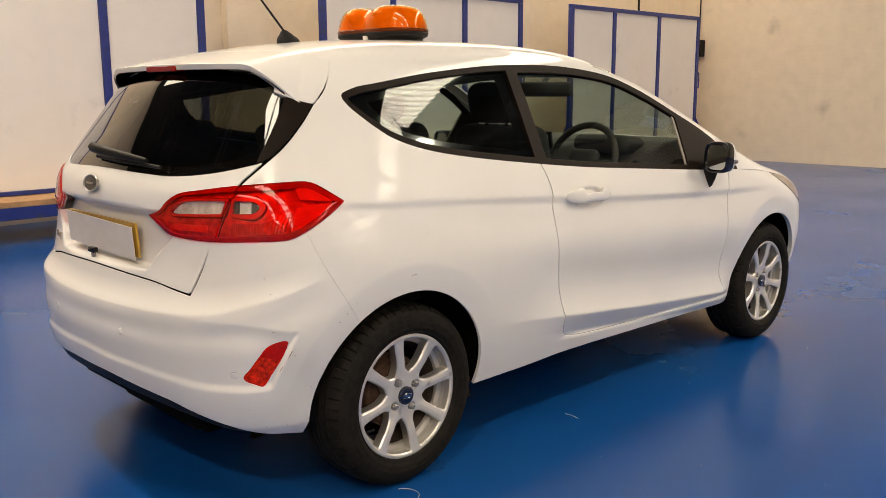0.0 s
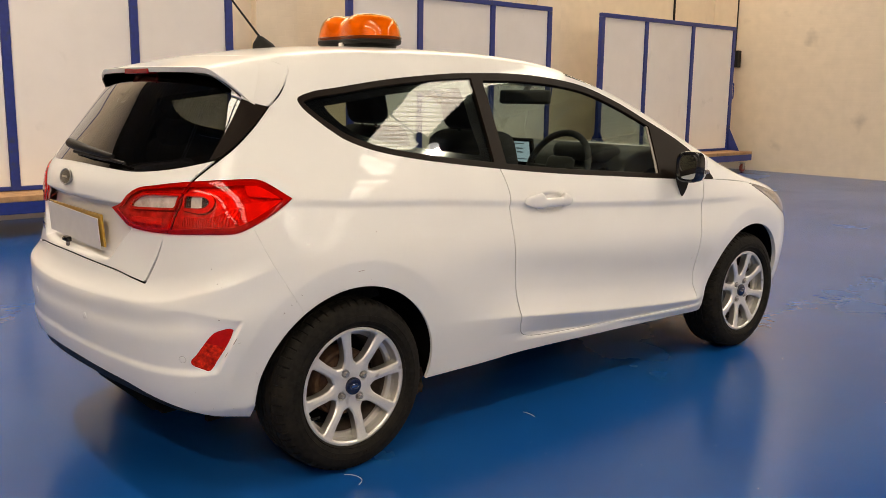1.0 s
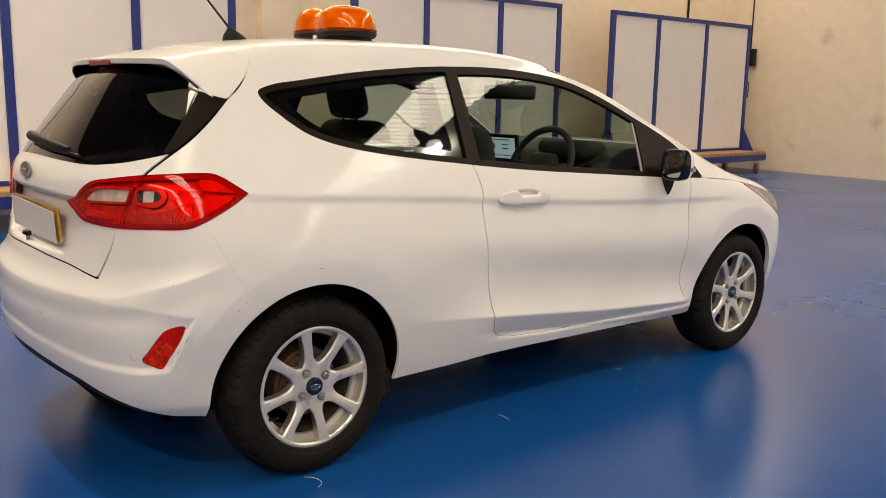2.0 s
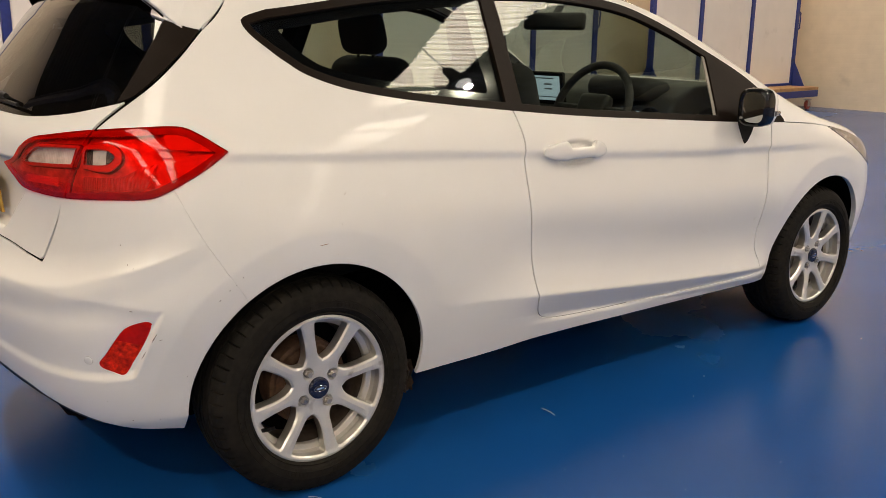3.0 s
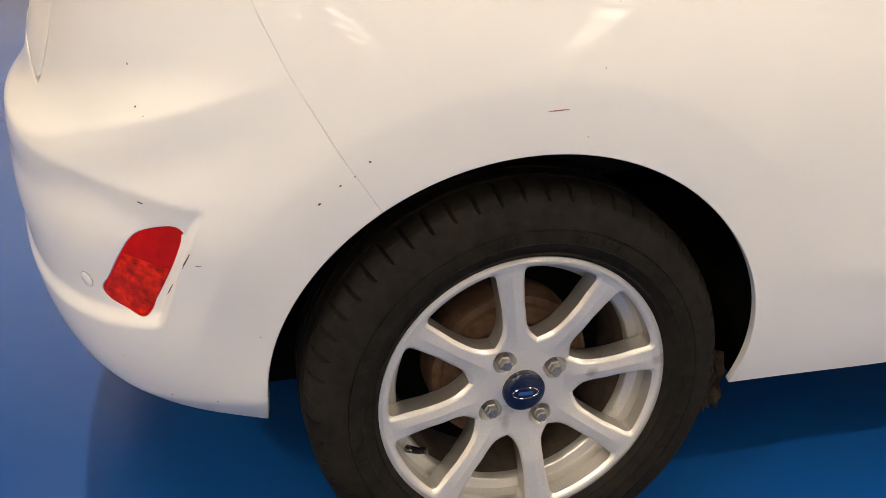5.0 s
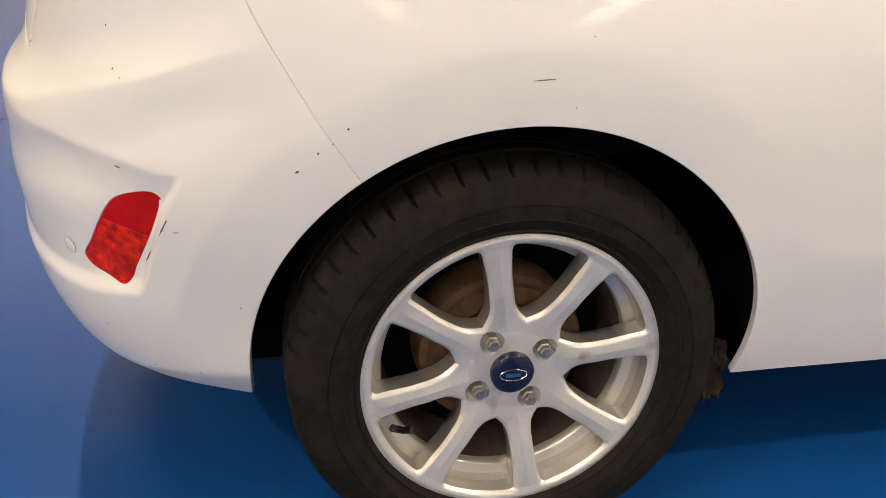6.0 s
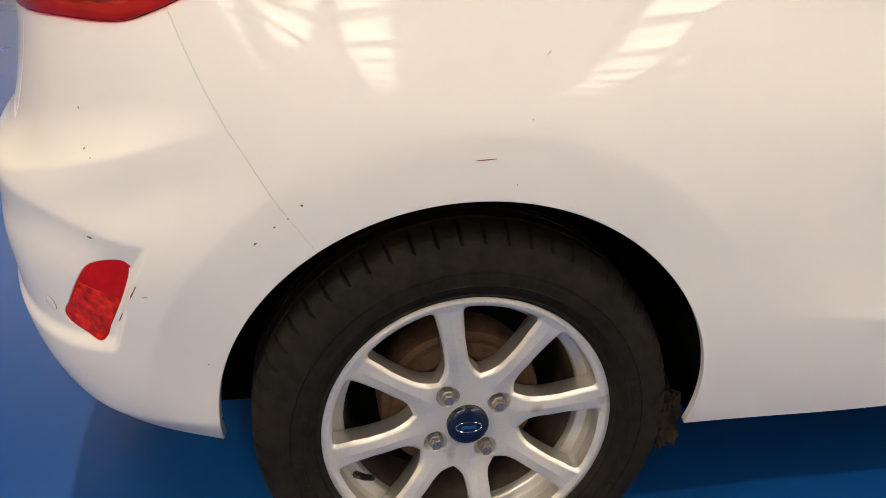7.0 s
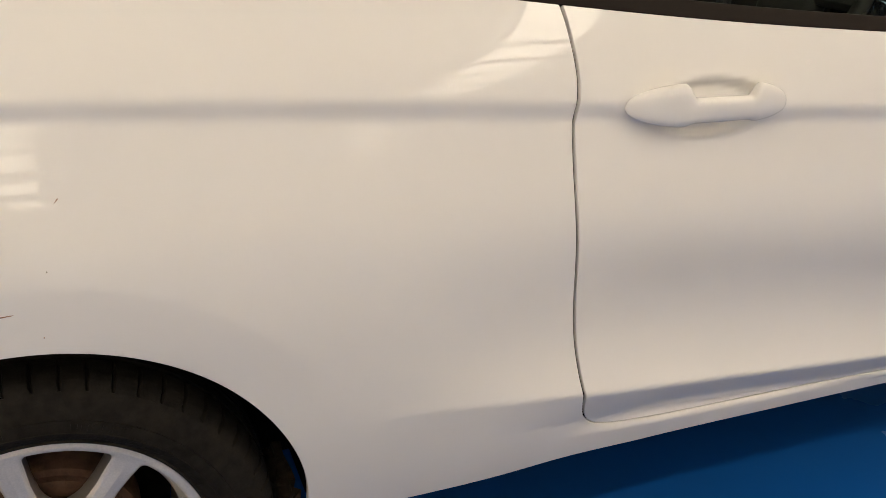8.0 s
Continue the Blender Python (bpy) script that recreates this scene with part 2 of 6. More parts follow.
TUMBLE = curve((0.12, -0.16), (0.22, -0.098), (0.30, -0.066), (0.42, -0.032), (0.55, -0.008), (0.66, 0), (0.73, -0.003), (0.80, -0.011), (0.87, -0.0245), (0.93, -0.042), (0.975, -0.060), (1.02, -0.084), (1.10, -0.1275), (1.20, -0.184), (1.28, -0.2302), (1.40, -0.302), (1.52, -0.386), soft=0.024)
REAR = curve((0.12, -0.50), (0.22, -0.62), (0.32, -0.69), (0.42, -0.722), (0.52, -0.727), (0.62, -0.712), (0.70, -0.690), (0.80, -0.672), (0.94, -0.668), (1.01, -0.655), (1.055, -0.627), (1.20, -0.52), (1.35, -0.40), (1.5, -0.26), soft=0.008)
REAR_BOW = curve((0.12, 0.26), (0.6, 0.26), (0.8, 0.30), (1.0, 0.36), (1.35, 0.40), (1.5, 0.40))
CORNER = curve((0.12, 0.30), (0.50, 0.32), (0.60, 0.34), (0.68, 0.37), (0.80, 0.27), (0.95, 0.20), (1.1, 0.16), (1.4, 0.14))
TOP = curve((-0.6, 1.345), (-0.39, 1.391), (-0.1, 1.450), (0.15, 1.481), (0.5, 1.497), (0.8, 1.499), (1.05, 1.491), (1.25, 1.474), (1.5, 1.418), (1.75, 1.325), (2.0, 1.208), (2.3, 1.06), (2.45, 1.002), (2.6, 0.965), (2.9, 0.895), (3.1, 0.82), (3.25, 0.72), (3.31, 0.62), soft=0.02)
CROWN = curve((-0.6, 0.06), (0.0, 0.09), (0.4, 0.12), (1.2, 0.14), (2.0, 0.16), (2.5, 0.14), (3.0, 0.14), (3.3, 0.2))
FRONT = curve((0.12, 3.19), (0.25, 3.29), (0.45, 3.31), (0.6, 3.275), (0.75, 3.20), (0.9, 3.03), (1.5, 2.45), soft=0.01)
SHOULDER = curve((-0.6, 0.995), (-0.217, 0.974), (0.06, 0.958), (0.39, 0.937), (0.77, 0.908), (1.14, 0.879), (1.5, 0.857), (2.2, 0.83), (3.0, 0.81))
LEDGE = curve((-0.72, 0.648), (-0.66, 0.652), (-0.60, 0.664), (-0.545, 0.687), (-0.495, 0.703), (-0.44, 0.719), (-0.40, 0.731), (-0.35, 0.746), (-0.25, 0.765))
DOOR_FOOT = curve((0.6, 0.342), (0.89, 0.332), (1.153, 0.316), (1.55, 0.305), (1.98, 0.298), (2.3, 0.294))
SWAGE = curve((0.3, 0.475), (0.6, 0.458), (0.98, 0.418), (1.46, 0.368), (2.05, 0.325), (2.6, 0.30))


def relief(x, y, z):
    """How far the skin stands out over its plain form: creases, flares, the bumper's ledge and scoops."""
    ay = np.abs(y)
    side = step(ay, 0.45, 0.65)
    low = step(z, 1.02, 0.9)
    s = z - SHOULDER(x)
    tuck = np.where(s > 0, 0.4 * np.exp(-(s / 0.07) ** 2), (0.4 - 1.7 * step(s, 0.002, -0.040)) * np.where(s < -0.04, 1 - step(s, -0.04, -0.22), 1))
    g = 0.0060 * tuck * step(x, -0.30, -0.18) * step(x, 2.6, 2.0) * side
    # a hollow that flares out to a crisp crease low on the door, then turns under towards the sill
    w = z - SWAGE(x)
    fade = step(x, 0.25, 0.95) * step(x, 2.2, 2.0) * side
    flare = 0.030 * np.clip(1 - soft_ramp(w, 0.002) / 0.115, 0, 1) ** 2
    g = g - 0.014 * np.exp(-((w - 0.16) / 0.09) ** 2) * fade
    g = g + (flare - 0.34 * np.minimum(soft_ramp(-w, 0.002), 0.075) * step(x, 0.45, 1.05)) * fade
    g = g + 0.012 * step(DOOR_FOOT(x) - z, -0.014, 0.016) * step(x, 0.72, 1.0) * step(x, 2.2, 2.05) * side
    # flat flares round the wheel openings
    for cx in (0.0, 2.493):
        r = np.hypot(x - cx, z - 0.305)
        turn = np.arctan2(z - 0.305, x - cx)
        g = g - 0.125 * np.minimum(soft_ramp(0.448 - r, 0.0022), 0.10) * side * step(z, 0.26, 0.42) * step(turn, radians(12), radians(62))
    g = g - 0.30 * soft_ramp(0.296 - z, 0.003) * step(x, -0.12, -0.28)
    rear = step(x, -0.26, -0.52)
    d = z - LEDGE(x)
    cove = np.clip(1 - soft_ramp(d, 0.0015) / 0.062, 0, 1) ** 2
    g = g + 0.022 * (cove - 0.45 * step(d, 0.0, -0.085)) * step(z, 0.42, 0.60) * rear
    return g


def body(x, y, z):
    """Below 0 inside the car's body, 0 on its skin."""
    ay = np.abs(y)
    side = ay - PLAN(x) - TUMBLE(z)
    rear = (REAR(z) + REAR_BOW(z) * ay * ay - x) * np.interp(z, [1.0, 1.1], [1.0, 0.78])
    front = x - FRONT(z) + 0.42 * ay * ay
    slope = np.interp(x, [1.2, 1.6, 2.2, 2.5], [1, 0.9, 0.9, 0.98])
    top = (z - TOP(x) + CROWN(x) * ay * ay) * slope
    q = smax(side, rear, CORNER(z))
    q = smax(q, front, 0.3)
    q = smax(q, top, np.interp(x, [-0.3, 1.2, 1.6, 2.2], [0.12, 0.12, 0.10, 0.12]))
    return q - relief(x, y, z)


FAN_X, FAN_Y, FAN_R, NOSE_X = -0.02, 0.25, 0.62, 2.75
QUARTER = FAN_R * math.pi / 2


def rays(a):
    """Where the ray of station a starts and where it points, in plan. Stations run from the tail's middle round the corner,
    where they are angles, along the side, where they are x, and round the nose."""
    a = np.asarray(a, float)
    p = np.clip((FAN_X - a) / FAN_R, 0, math.pi / 2)
    f = np.clip((a - NOSE_X) / FAN_R, 0, math.pi / 2)
    past, beyond = np.maximum(FAN_X - QUARTER - a, 0), np.maximum(a - NOSE_X - QUARTER, 0)
    ox = np.clip(a, FAN_X, NOSE_X)
    oy = -FAN_Y * ((p > 0) | (f > 0)) + past + beyond
    return ox, oy, np.sin(f) - np.sin(p), -np.cos(np.maximum(p, f))


def station(x, y):
    """The station of a place on the right side."""
    x, y = np.asarray(x, float), -np.abs(y)
    tail = FAN_X - np.where(y > -FAN_Y, QUARTER + y + FAN_Y, FAN_R * np.arctan2(FAN_X - x, -y - FAN_Y))
    nose = NOSE_X + np.where(y > -FAN_Y, QUARTER + y + FAN_Y, FAN_R * np.arctan2(x - NOSE_X, -y - FAN_Y))
    return np.where(x < FAN_X, tail, np.where(x > NOSE_X, nose, x))


def skin(a, z):
    """Places on the body's skin at stations a and heights z of the right side."""
    ox, oy, dx, dy = rays(a)
    lo, hi = np.zeros(a.shape), np.full(a.shape, 1.3)
    for _ in range(34):
        mid = (lo + hi) / 2
        inside = body(ox + dx * mid, oy + dy * mid, z) < 0
        lo, hi = np.where(inside, mid, lo), np.where(inside, hi, mid)
    return np.stack([ox + dx * lo, oy + dy * lo, z], -1)


def lid(x, y):
    """Places on the body's skin straight above x, y."""
    lo, hi = np.full(x.shape, 0.5), np.full(x.shape, 1.7)
    for _ in range(34):
        mid = (lo + hi) / 2
        inside = body(x, y, mid) < 0
        lo, hi = np.where(inside, mid, lo), np.where(inside, hi, mid)
    return np.stack([x, y, lo], -1)


def slopes(p):
    """The skin's normals."""
    e = 0.0015
    g = np.stack([body(*(p + e * d).T) - body(*(p - e * d).T) for d in np.eye(3)], -1)
    return g / np.maximum(np.linalg.norm(g, axis=-1, keepdims=True), 1e-9)


# ---- building tools ----
def link_mesh(name, verts, faces, mat, parent=None, label="", normals=None, smooth=True):
    me = bpy.data.meshes.new(name)
    me.from_pydata([tuple(v) for v in np.asarray(verts, float).tolist()], [], [tuple(q) for q in (faces.tolist() if isinstance(faces, np.ndarray) else faces)])
    for m in (mat if isinstance(mat, (list, tuple)) else [mat]):
        me.materials.append(m)
    me.polygons.foreach_set("use_smooth", np.full(len(me.polygons), smooth))
    me.validate()
    me.update()
    if normals is not None:
        me.normals_split_custom_set_from_vertices([tuple(n) for n in np.asarray(normals, float).tolist()])
    ob = new(name, me)
    if parent is not None:
        ob.parent = parent
    return tagged(ob, label)


def part(name, bm, mat, parent=None, label="", smooth=False, angle=40.0):
    """Links a bmesh as one mesh object under a thing or a part."""
    me = bpy.data.meshes.new(name)
    bm.normal_update()
    if smooth:
        for fc in bm.faces:
            fc.smooth = True
        for e in bm.edges:
            if len(e.link_faces) == 2 and e.calc_face_angle(0.0) > radians(angle):
                e.smooth = False
    bm.to_mesh(me)
    bm.free()
    for m in (mat if isinstance(mat, (list, tuple)) else [mat]):
        me.materials.append(m)
    ob = new(name, me)
    if parent is not None:
        ob.parent = parent
    return tagged(ob, label)


def thing(name, label, category, group="", at=(0, 0, 0), kind=""):
    ob = new(name)
    ob.location = at
    return tagged(ob, label, category, group, kind)


def box(bm, x0, x1, y0, y1, z0, z1, bevel=0.0, m=None, segments=2):
    made = bmesh.ops.create_cube(bm, size=1.0)["verts"]
    for v in made:
        v.co = Vector(((x0 + x1) / 2 + v.co.x * (x1 - x0), (y0 + y1) / 2 + v.co.y * (y1 - y0), (z0 + z1) / 2 + v.co.z * (z1 - z0)))
    if bevel:
        edges = list({e for v in made for e in v.link_edges})
        made = bmesh.ops.bevel(bm, geom=edges, offset=bevel, segments=segments, affect="EDGES", profile=0.5)["verts"]
    if m is not None:
        bmesh.ops.transform(bm, matrix=m, verts=list({v for v in made}))
    return made


def boxes(*rows, bevel=0.0):
    bm = bmesh.new()
    for r in rows:
        box(bm, *r, bevel=bevel)
    return bm


def tube(bm, path, radius, sides=10, closed=False, scale=None):
    """A round bar along a path. radius: one number or one a point."""
    pts = [Vector(p) for p in path]
    n = len(pts)
    rings = []
    up = Vector((0.013, 0.021, 1.0))
    for i, p in enumerate(pts):
        a, b = (pts[i - 1] if i or closed else p), (pts[(i + 1) % n] if i < n - 1 or closed else p)
        d = (b - a).normalized()
        s = d.cross(up)
        s = s.normalized() if s.length > 1e-3 else d.cross(Vector((1, 0, 0))).normalized()
        t = s.cross(d).normalized()
        r = radius[i] if isinstance(radius, (list, tuple)) else radius
        rings.append([bm.verts.new(p + r * (math.cos(k * math.tau / sides) * s + math.sin(k * math.tau / sides) * t)) for k in range(sides)])
    for i in range(n if closed else n - 1):
        a, b = rings[i], rings[(i + 1) % n]
        for k in range(sides):
            bm.faces.new((a[k], a[(k + 1) % sides], b[(k + 1) % sides], b[k]))
    if not closed:
        bm.faces.new(rings[0][::-1])
        bm.faces.new(rings[-1])
    bmesh.ops.recalc_face_normals(bm, faces=bm.faces)
    return bm


def lathe(bm, profile, sides=48, axis="z", at=(0, 0, 0), cap=True):
    """Turns a profile of (radius, height) round an axis."""
    rings = []
    for r, h in profile:
        ring = []
        for k in range(sides):
            c, s = r * math.cos(k * math.tau / sides), r * math.sin(k * math.tau / sides)
            p = {"z": (c, s, h), "y": (c, h, s), "x": (h, c, s)}[axis]
            ring.append(bm.verts.new(Vector(p) + Vector(at)))
        rings.append(ring)
    for a, b in zip(rings, rings[1:]):
        for k in range(sides):
            bm.faces.new((a[k], a[(k + 1) % sides], b[(k + 1) % sides], b[k]))
    if cap:
        bm.faces.new(rings[0][::-1])
        bm.faces.new(rings[-1])
    bmesh.ops.recalc_face_normals(bm, faces=bm.faces)
    return bm


def outline(*points, closed=True, per=10):
    """A smooth line through points; a point given twice is a sharp corner."""
    p = np.array(points, float).reshape(-1, 2)
    n = len(p)
    out = []
    for i in range(n if closed else n - 1):
        a, b, c, d = p[(i - 1) % n], p[i], p[(i + 1) % n], p[(i + 2) % n]
        if not closed:
            a, d = (p[i - 1] if i else b), (p[i + 2] if i + 2 < n else c)
        if np.allclose(b, c):
            continue
        l = np.linalg.norm(c - b)
        m0 = (c - a) / max(np.linalg.norm(c - b) + np.linalg.norm(b - a), 1e-6) * l if not np.allclose(a, b) else (c - b)
        m1 = (d - b) / max(np.linalg.norm(d - c) + np.linalg.norm(c - b), 1e-6) * l if not np.allclose(c, d) else (c - b)
        u = np.arange(per)[:, None] / per
        out.append((2 * u**3 - 3 * u**2 + 1) * b + (u**3 - 2 * u**2 + u) * m0 + (3 * u**2 - 2 * u**3) * c + (u**3 - u**2) * m1)
    if not closed:
        out.append(p[-1:])
    return np.concatenate(out)


def within(loop):
    """A field: the distance to a closed loop, negative inside."""
    a, b = loop, np.roll(loop, -1, 0)

    def field(u, v):
        best, odd = np.full(u.shape, 1e9), np.zeros(u.shape, bool)
        for (ax, ay), (bx, by) in zip(a, b):
            dx, dy = bx - ax, by - ay
            t = np.clip(((u - ax) * dx + (v - ay) * dy) / max(dx * dx + dy * dy, 1e-12), 0, 1)
            best = np.minimum(best, (u - ax - t * dx) ** 2 + (v - ay - t * dy) ** 2)
            if ay != by:
                odd ^= ((ay > v) != (by > v)) & (u < (bx - ax) * (v - ay) / (by - ay) + ax)
        d = np.sqrt(best)
        return np.where(odd, -d, d)
    return field


def clip(uv, tri, value):
    """Keeps the part of a flat triangle net where value is below 0, cut along the zero line."""
    value = np.where(np.abs(value) < 1e-7, -1e-7, value)
    keep = value < 0
    count = keep[tri].sum(1)
    whole = tri[count == 3]
    edges, parts = {}, []
    fresh = []

    def cross(i, j):
        key = (i, j) if i < j else (j, i)
        if key not in edges:
            t = value[i] / (value[i] - value[j])
            edges[key] = len(uv) + len(fresh)
            fresh.append(uv[i] + t * (uv[j] - uv[i]))
        return edges[key]

    for t in tri[(count == 1) | (count == 2)]:
        k = keep[t]
        if k.sum() == 1:
            i = int(np.argmax(k))
            a, b, c = t[i], t[(i + 1) % 3], t[(i + 2) % 3]
            parts.append((a, cross(a, b), cross(a, c)))
        else:
            i = int(np.argmin(k))
            a, b, c = t[i], t[(i + 1) % 3], t[(i + 2) % 3]
            ab, ac = cross(a, b), cross(a, c)
            parts += [(ab, b, c), (ab, c, ac)]
    uv = np.concatenate([uv, np.array(fresh).reshape(-1, 2)])
    tri = np.concatenate([whole, np.array(parts, int).reshape(-1, 3)])
    used, tri = np.unique(tri, return_inverse=True)
    return uv[used], tri.reshape(-1, 3)


def net(u, v, fields):
    """A net of triangles over the grid u, v, cut by fields of (u, v)."""
    uu, vv = np.meshgrid(u, v, indexing="ij")
    uv = np.stack([uu.ravel(), vv.ravel()], -1)
    n, m = len(u), len(v)
    k = (np.arange(n - 1)[:, None] * m + np.arange(m - 1)).ravel()
    tri = np.concatenate([np.stack([k, k + m, k + m + 1], -1), np.stack([k, k + m + 1, k + 1], -1)])
    for fd in fields:
        if len(tri):
            uv, tri = clip(uv, tri, fd(uv[:, 0], uv[:, 1]))
    return uv, tri


def rim_edges(tri):
    e = np.concatenate([tri[:, [0, 1]], tri[:, [1, 2]], tri[:, [2, 0]]])
    key = np.sort(e, 1)
    _, inverse, count = np.unique(key[:, 0] * 10_000_000 + key[:, 1], return_inverse=True, return_counts=True)
    return e[count[inverse] == 1]


def flanged(p, n, tri, depth, roll=0.0015, skip=None):
    """Adds to a sheet rolled edges that turn in by depth. Returns places, normals and faces."""
    # faces wind so that they look along n
    look_at = np.cross(p[tri[:, 1]] - p[tri[:, 0]], p[tri[:, 2]] - p[tri[:, 0]])
    wrong = (look_at * n[tri].mean(1)).sum(1) < 0
    tri = tri.copy()
    tri[wrong] = tri[wrong][:, ::-1]
    edges = rim_edges(tri)
    if skip is not None:
        edges = edges[~skip(p[edges].mean(1))]
    if depth <= 0 or not len(edges):
        return p, n, [tuple(t) for t in tri.tolist()]
    out = np.zeros_like(p)
    d = p[edges[:, 1]] - p[edges[:, 0]]
    d /= np.maximum(np.linalg.norm(d, axis=1, keepdims=True), 1e-9)
    side = np.cross(d, n[edges].mean(1))
    np.add.at(out, edges[:, 0], side)
    np.add.at(out, edges[:, 1], side)
    rim = np.unique(edges)
    t = out[rim] / np.maximum(np.linalg.norm(out[rim], axis=1, keepdims=True), 1e-9)
    index = {int(v): i for i, v in enumerate(rim)}
    base = len(p)
    r1 = p[rim] + roll * t - roll * n[rim]
    r2 = r1 - depth * n[rim]
    places = np.concatenate([p, r1, r2])
    normals = np.concatenate([n, t, t])
    faces = [tuple(q) for q in tri.tolist()]
    m = len(rim)
    for i, j in edges.tolist():
        a, b = index[i], index[j]
        faces += [(j, i, base + a, base + b), (base + b, base + a, base + m + a, base + m + b)]
    return places, normals, faces


def grid(lo, hi, pitch):
    return np.linspace(lo, hi, max(2, int(round((hi - lo) / pitch)) + 1))


def mirrored(p, n, faces):
    flip = np.array([1, -1, 1])
    return p * flip, n * flip, [tuple(q)[::-1] for q in faces]


def joined(*sheets):
    p, n, faces, base = [], [], [], 0
    for a, b, c in sheets:
        p.append(a), n.append(b)
        faces += [tuple(i + base for i in q) for q in c]
        base += len(a)
    return np.concatenate(p), np.concatenate(n), faces


def side_sheet(a, z, fields, pitch=0.012, proud=0.0, depth=0.012, shift=None, roll=0.0015):
    """A panel of the car's skin over stations a and heights z, cut by fields of (station, height)."""
    uv, tri = net(grid(*a, pitch), grid(*z, pitch), fields)
    p = skin(uv[:, 0], uv[:, 1])
    n = slopes(p)
    if shift is not None:
        push = shift(uv[:, 0], uv[:, 1])
        p = p + push[:, None] * n
        e = 1e-3
        du = (shift(uv[:, 0] + e, uv[:, 1]) - shift(uv[:, 0] - e, uv[:, 1])) / (2 * e)
        dv = (shift(uv[:, 0], uv[:, 1] + e) - shift(uv[:, 0], uv[:, 1] - e)) / (2 * e)
        ta = skin(uv[:, 0] + e, uv[:, 1]) - skin(uv[:, 0] - e, uv[:, 1])
        ta /= np.maximum((ta * ta).sum(1, keepdims=True) ** 0.5, 1e-9)
        tv = np.cross(n, ta)
        tv *= np.where(tv[:, 2:] < 0, -1, 1)
        n = n - du[:, None] * ta - dv[:, None] * tv
        n /= np.linalg.norm(n, axis=1, keepdims=True)
    return flanged(p + proud * n, n, tri, depth, roll)


def top_sheet(x, y, fields, pitch=0.02, proud=0.0, depth=0.012, cut=None):
    """A panel of the skin seen from above; cut: fields of the places on it."""
    uv, tri = net(grid(*x, pitch), grid(*y, pitch), fields)
    for fd in cut or ():
        p = lid(uv[:, 0], uv[:, 1])
        uv, tri = clip(uv, tri, fd(*p.T))
    p = lid(uv[:, 0], uv[:, 1])
    n = slopes(p)
    return flanged(p + proud * n, n, tri, depth)


def panel(name, sheet, mat, parent, label="", both=False):
    if both:
        sheet = joined(sheet, mirrored(*sheet))
    return link_mesh(name, sheet[0], sheet[2], mat, parent, label, sheet[1])


def outside(field, gap=0.0):
    return lambda u, v: gap - field(u, v)


def inside(field, gap=0.0):
    return lambda u, v: field(u, v) + gap


# ---- the hall ----
def slab(name, x0, x1, y0, y1, z0, z1, mat, label, along="x"):
    """A wall or floor with thickness, laid out with bricks in metres."""
    bm = boxes((x0, x1, y0, y1, z0, z1))
    uv = bm.loops.layers.uv.new("uv")
    for fc in bm.faces:
        for lp in fc.loops:
            c = lp.vert.co
            lp[uv].uv = (c.x if abs(fc.normal.y) > 0.5 else c.y, c.z)
    return tagged(part(name, bm, mat), label, name.split("_")[0], kind="structure")


X0, X1, Y0, Y1 = *HALL_X, *HALL_Y
slab("floor", X0 - 0.3, X1 + 0.3, Y0 - 0.3, Y1 + 0.3, -0.2, 0.0, FLOOR, "glossy blue epoxy-painted workshop floor with scuffs")
slab("wall_north", X0 - 0.3, X1 + 0.3, Y1, Y1 + 0.3, 0.0, EAVES, WALL, "cream painted brick wall behind the white screens")
slab("wall_south", X0 - 0.3, X1 + 0.3, Y0 - 0.3, Y0, 0.0, EAVES, WALL, "plain cream painted brick wall")
RIDGE_Y = (Y0 + Y1) / 2


def roof_z(y):
    """Height of the pitched roof over a place."""
    return EAVES + PITCH * np.minimum(Y1 - y, y - Y0)


def gable(name, x0, x1, label):
    """An end wall that follows the roof's pitch."""
    bm = bmesh.new()
    shape = [(Y0, 0.0), (Y1, 0.0), (Y1, EAVES), (RIDGE_Y, float(roof_z(RIDGE_Y))), (Y0, EAVES)]
    a, b = ([bm.verts.new((x, y, z)) for y, z in shape] for x in (x0, x1))
    bm.faces.new(a[::-1]), bm.faces.new(b)
    for k in range(5):
        bm.faces.new((a[k], a[(k + 1) % 5], b[(k + 1) % 5], b[k]))
    bm.normal_update()
    uv = bm.loops.layers.uv.new("uv")
    for fc in bm.faces:
        for lp in fc.loops:
            c = lp.vert.co
            lp[uv].uv = (c.y if abs(fc.normal.x) > 0.5 else c.x, c.z)
    return tagged(part(name, bm, WALL), label, "wall", kind="structure")


gable("wall_east", X1, X1 + 0.3, "cream painted brick wall with grey scuffs low down")
gable("wall_west", X0 - 0.3, X0, "plain cream painted brick wall")
for n, (x, w) in enumerate(((3.55, 0.55), (8.25, 0.55))):
    slab("wall_pier", x, x + w, Y1 - 0.12, Y1 - 0.003, 0.0, EAVES, WALL, "shallow cream painted brick pier on the wall")


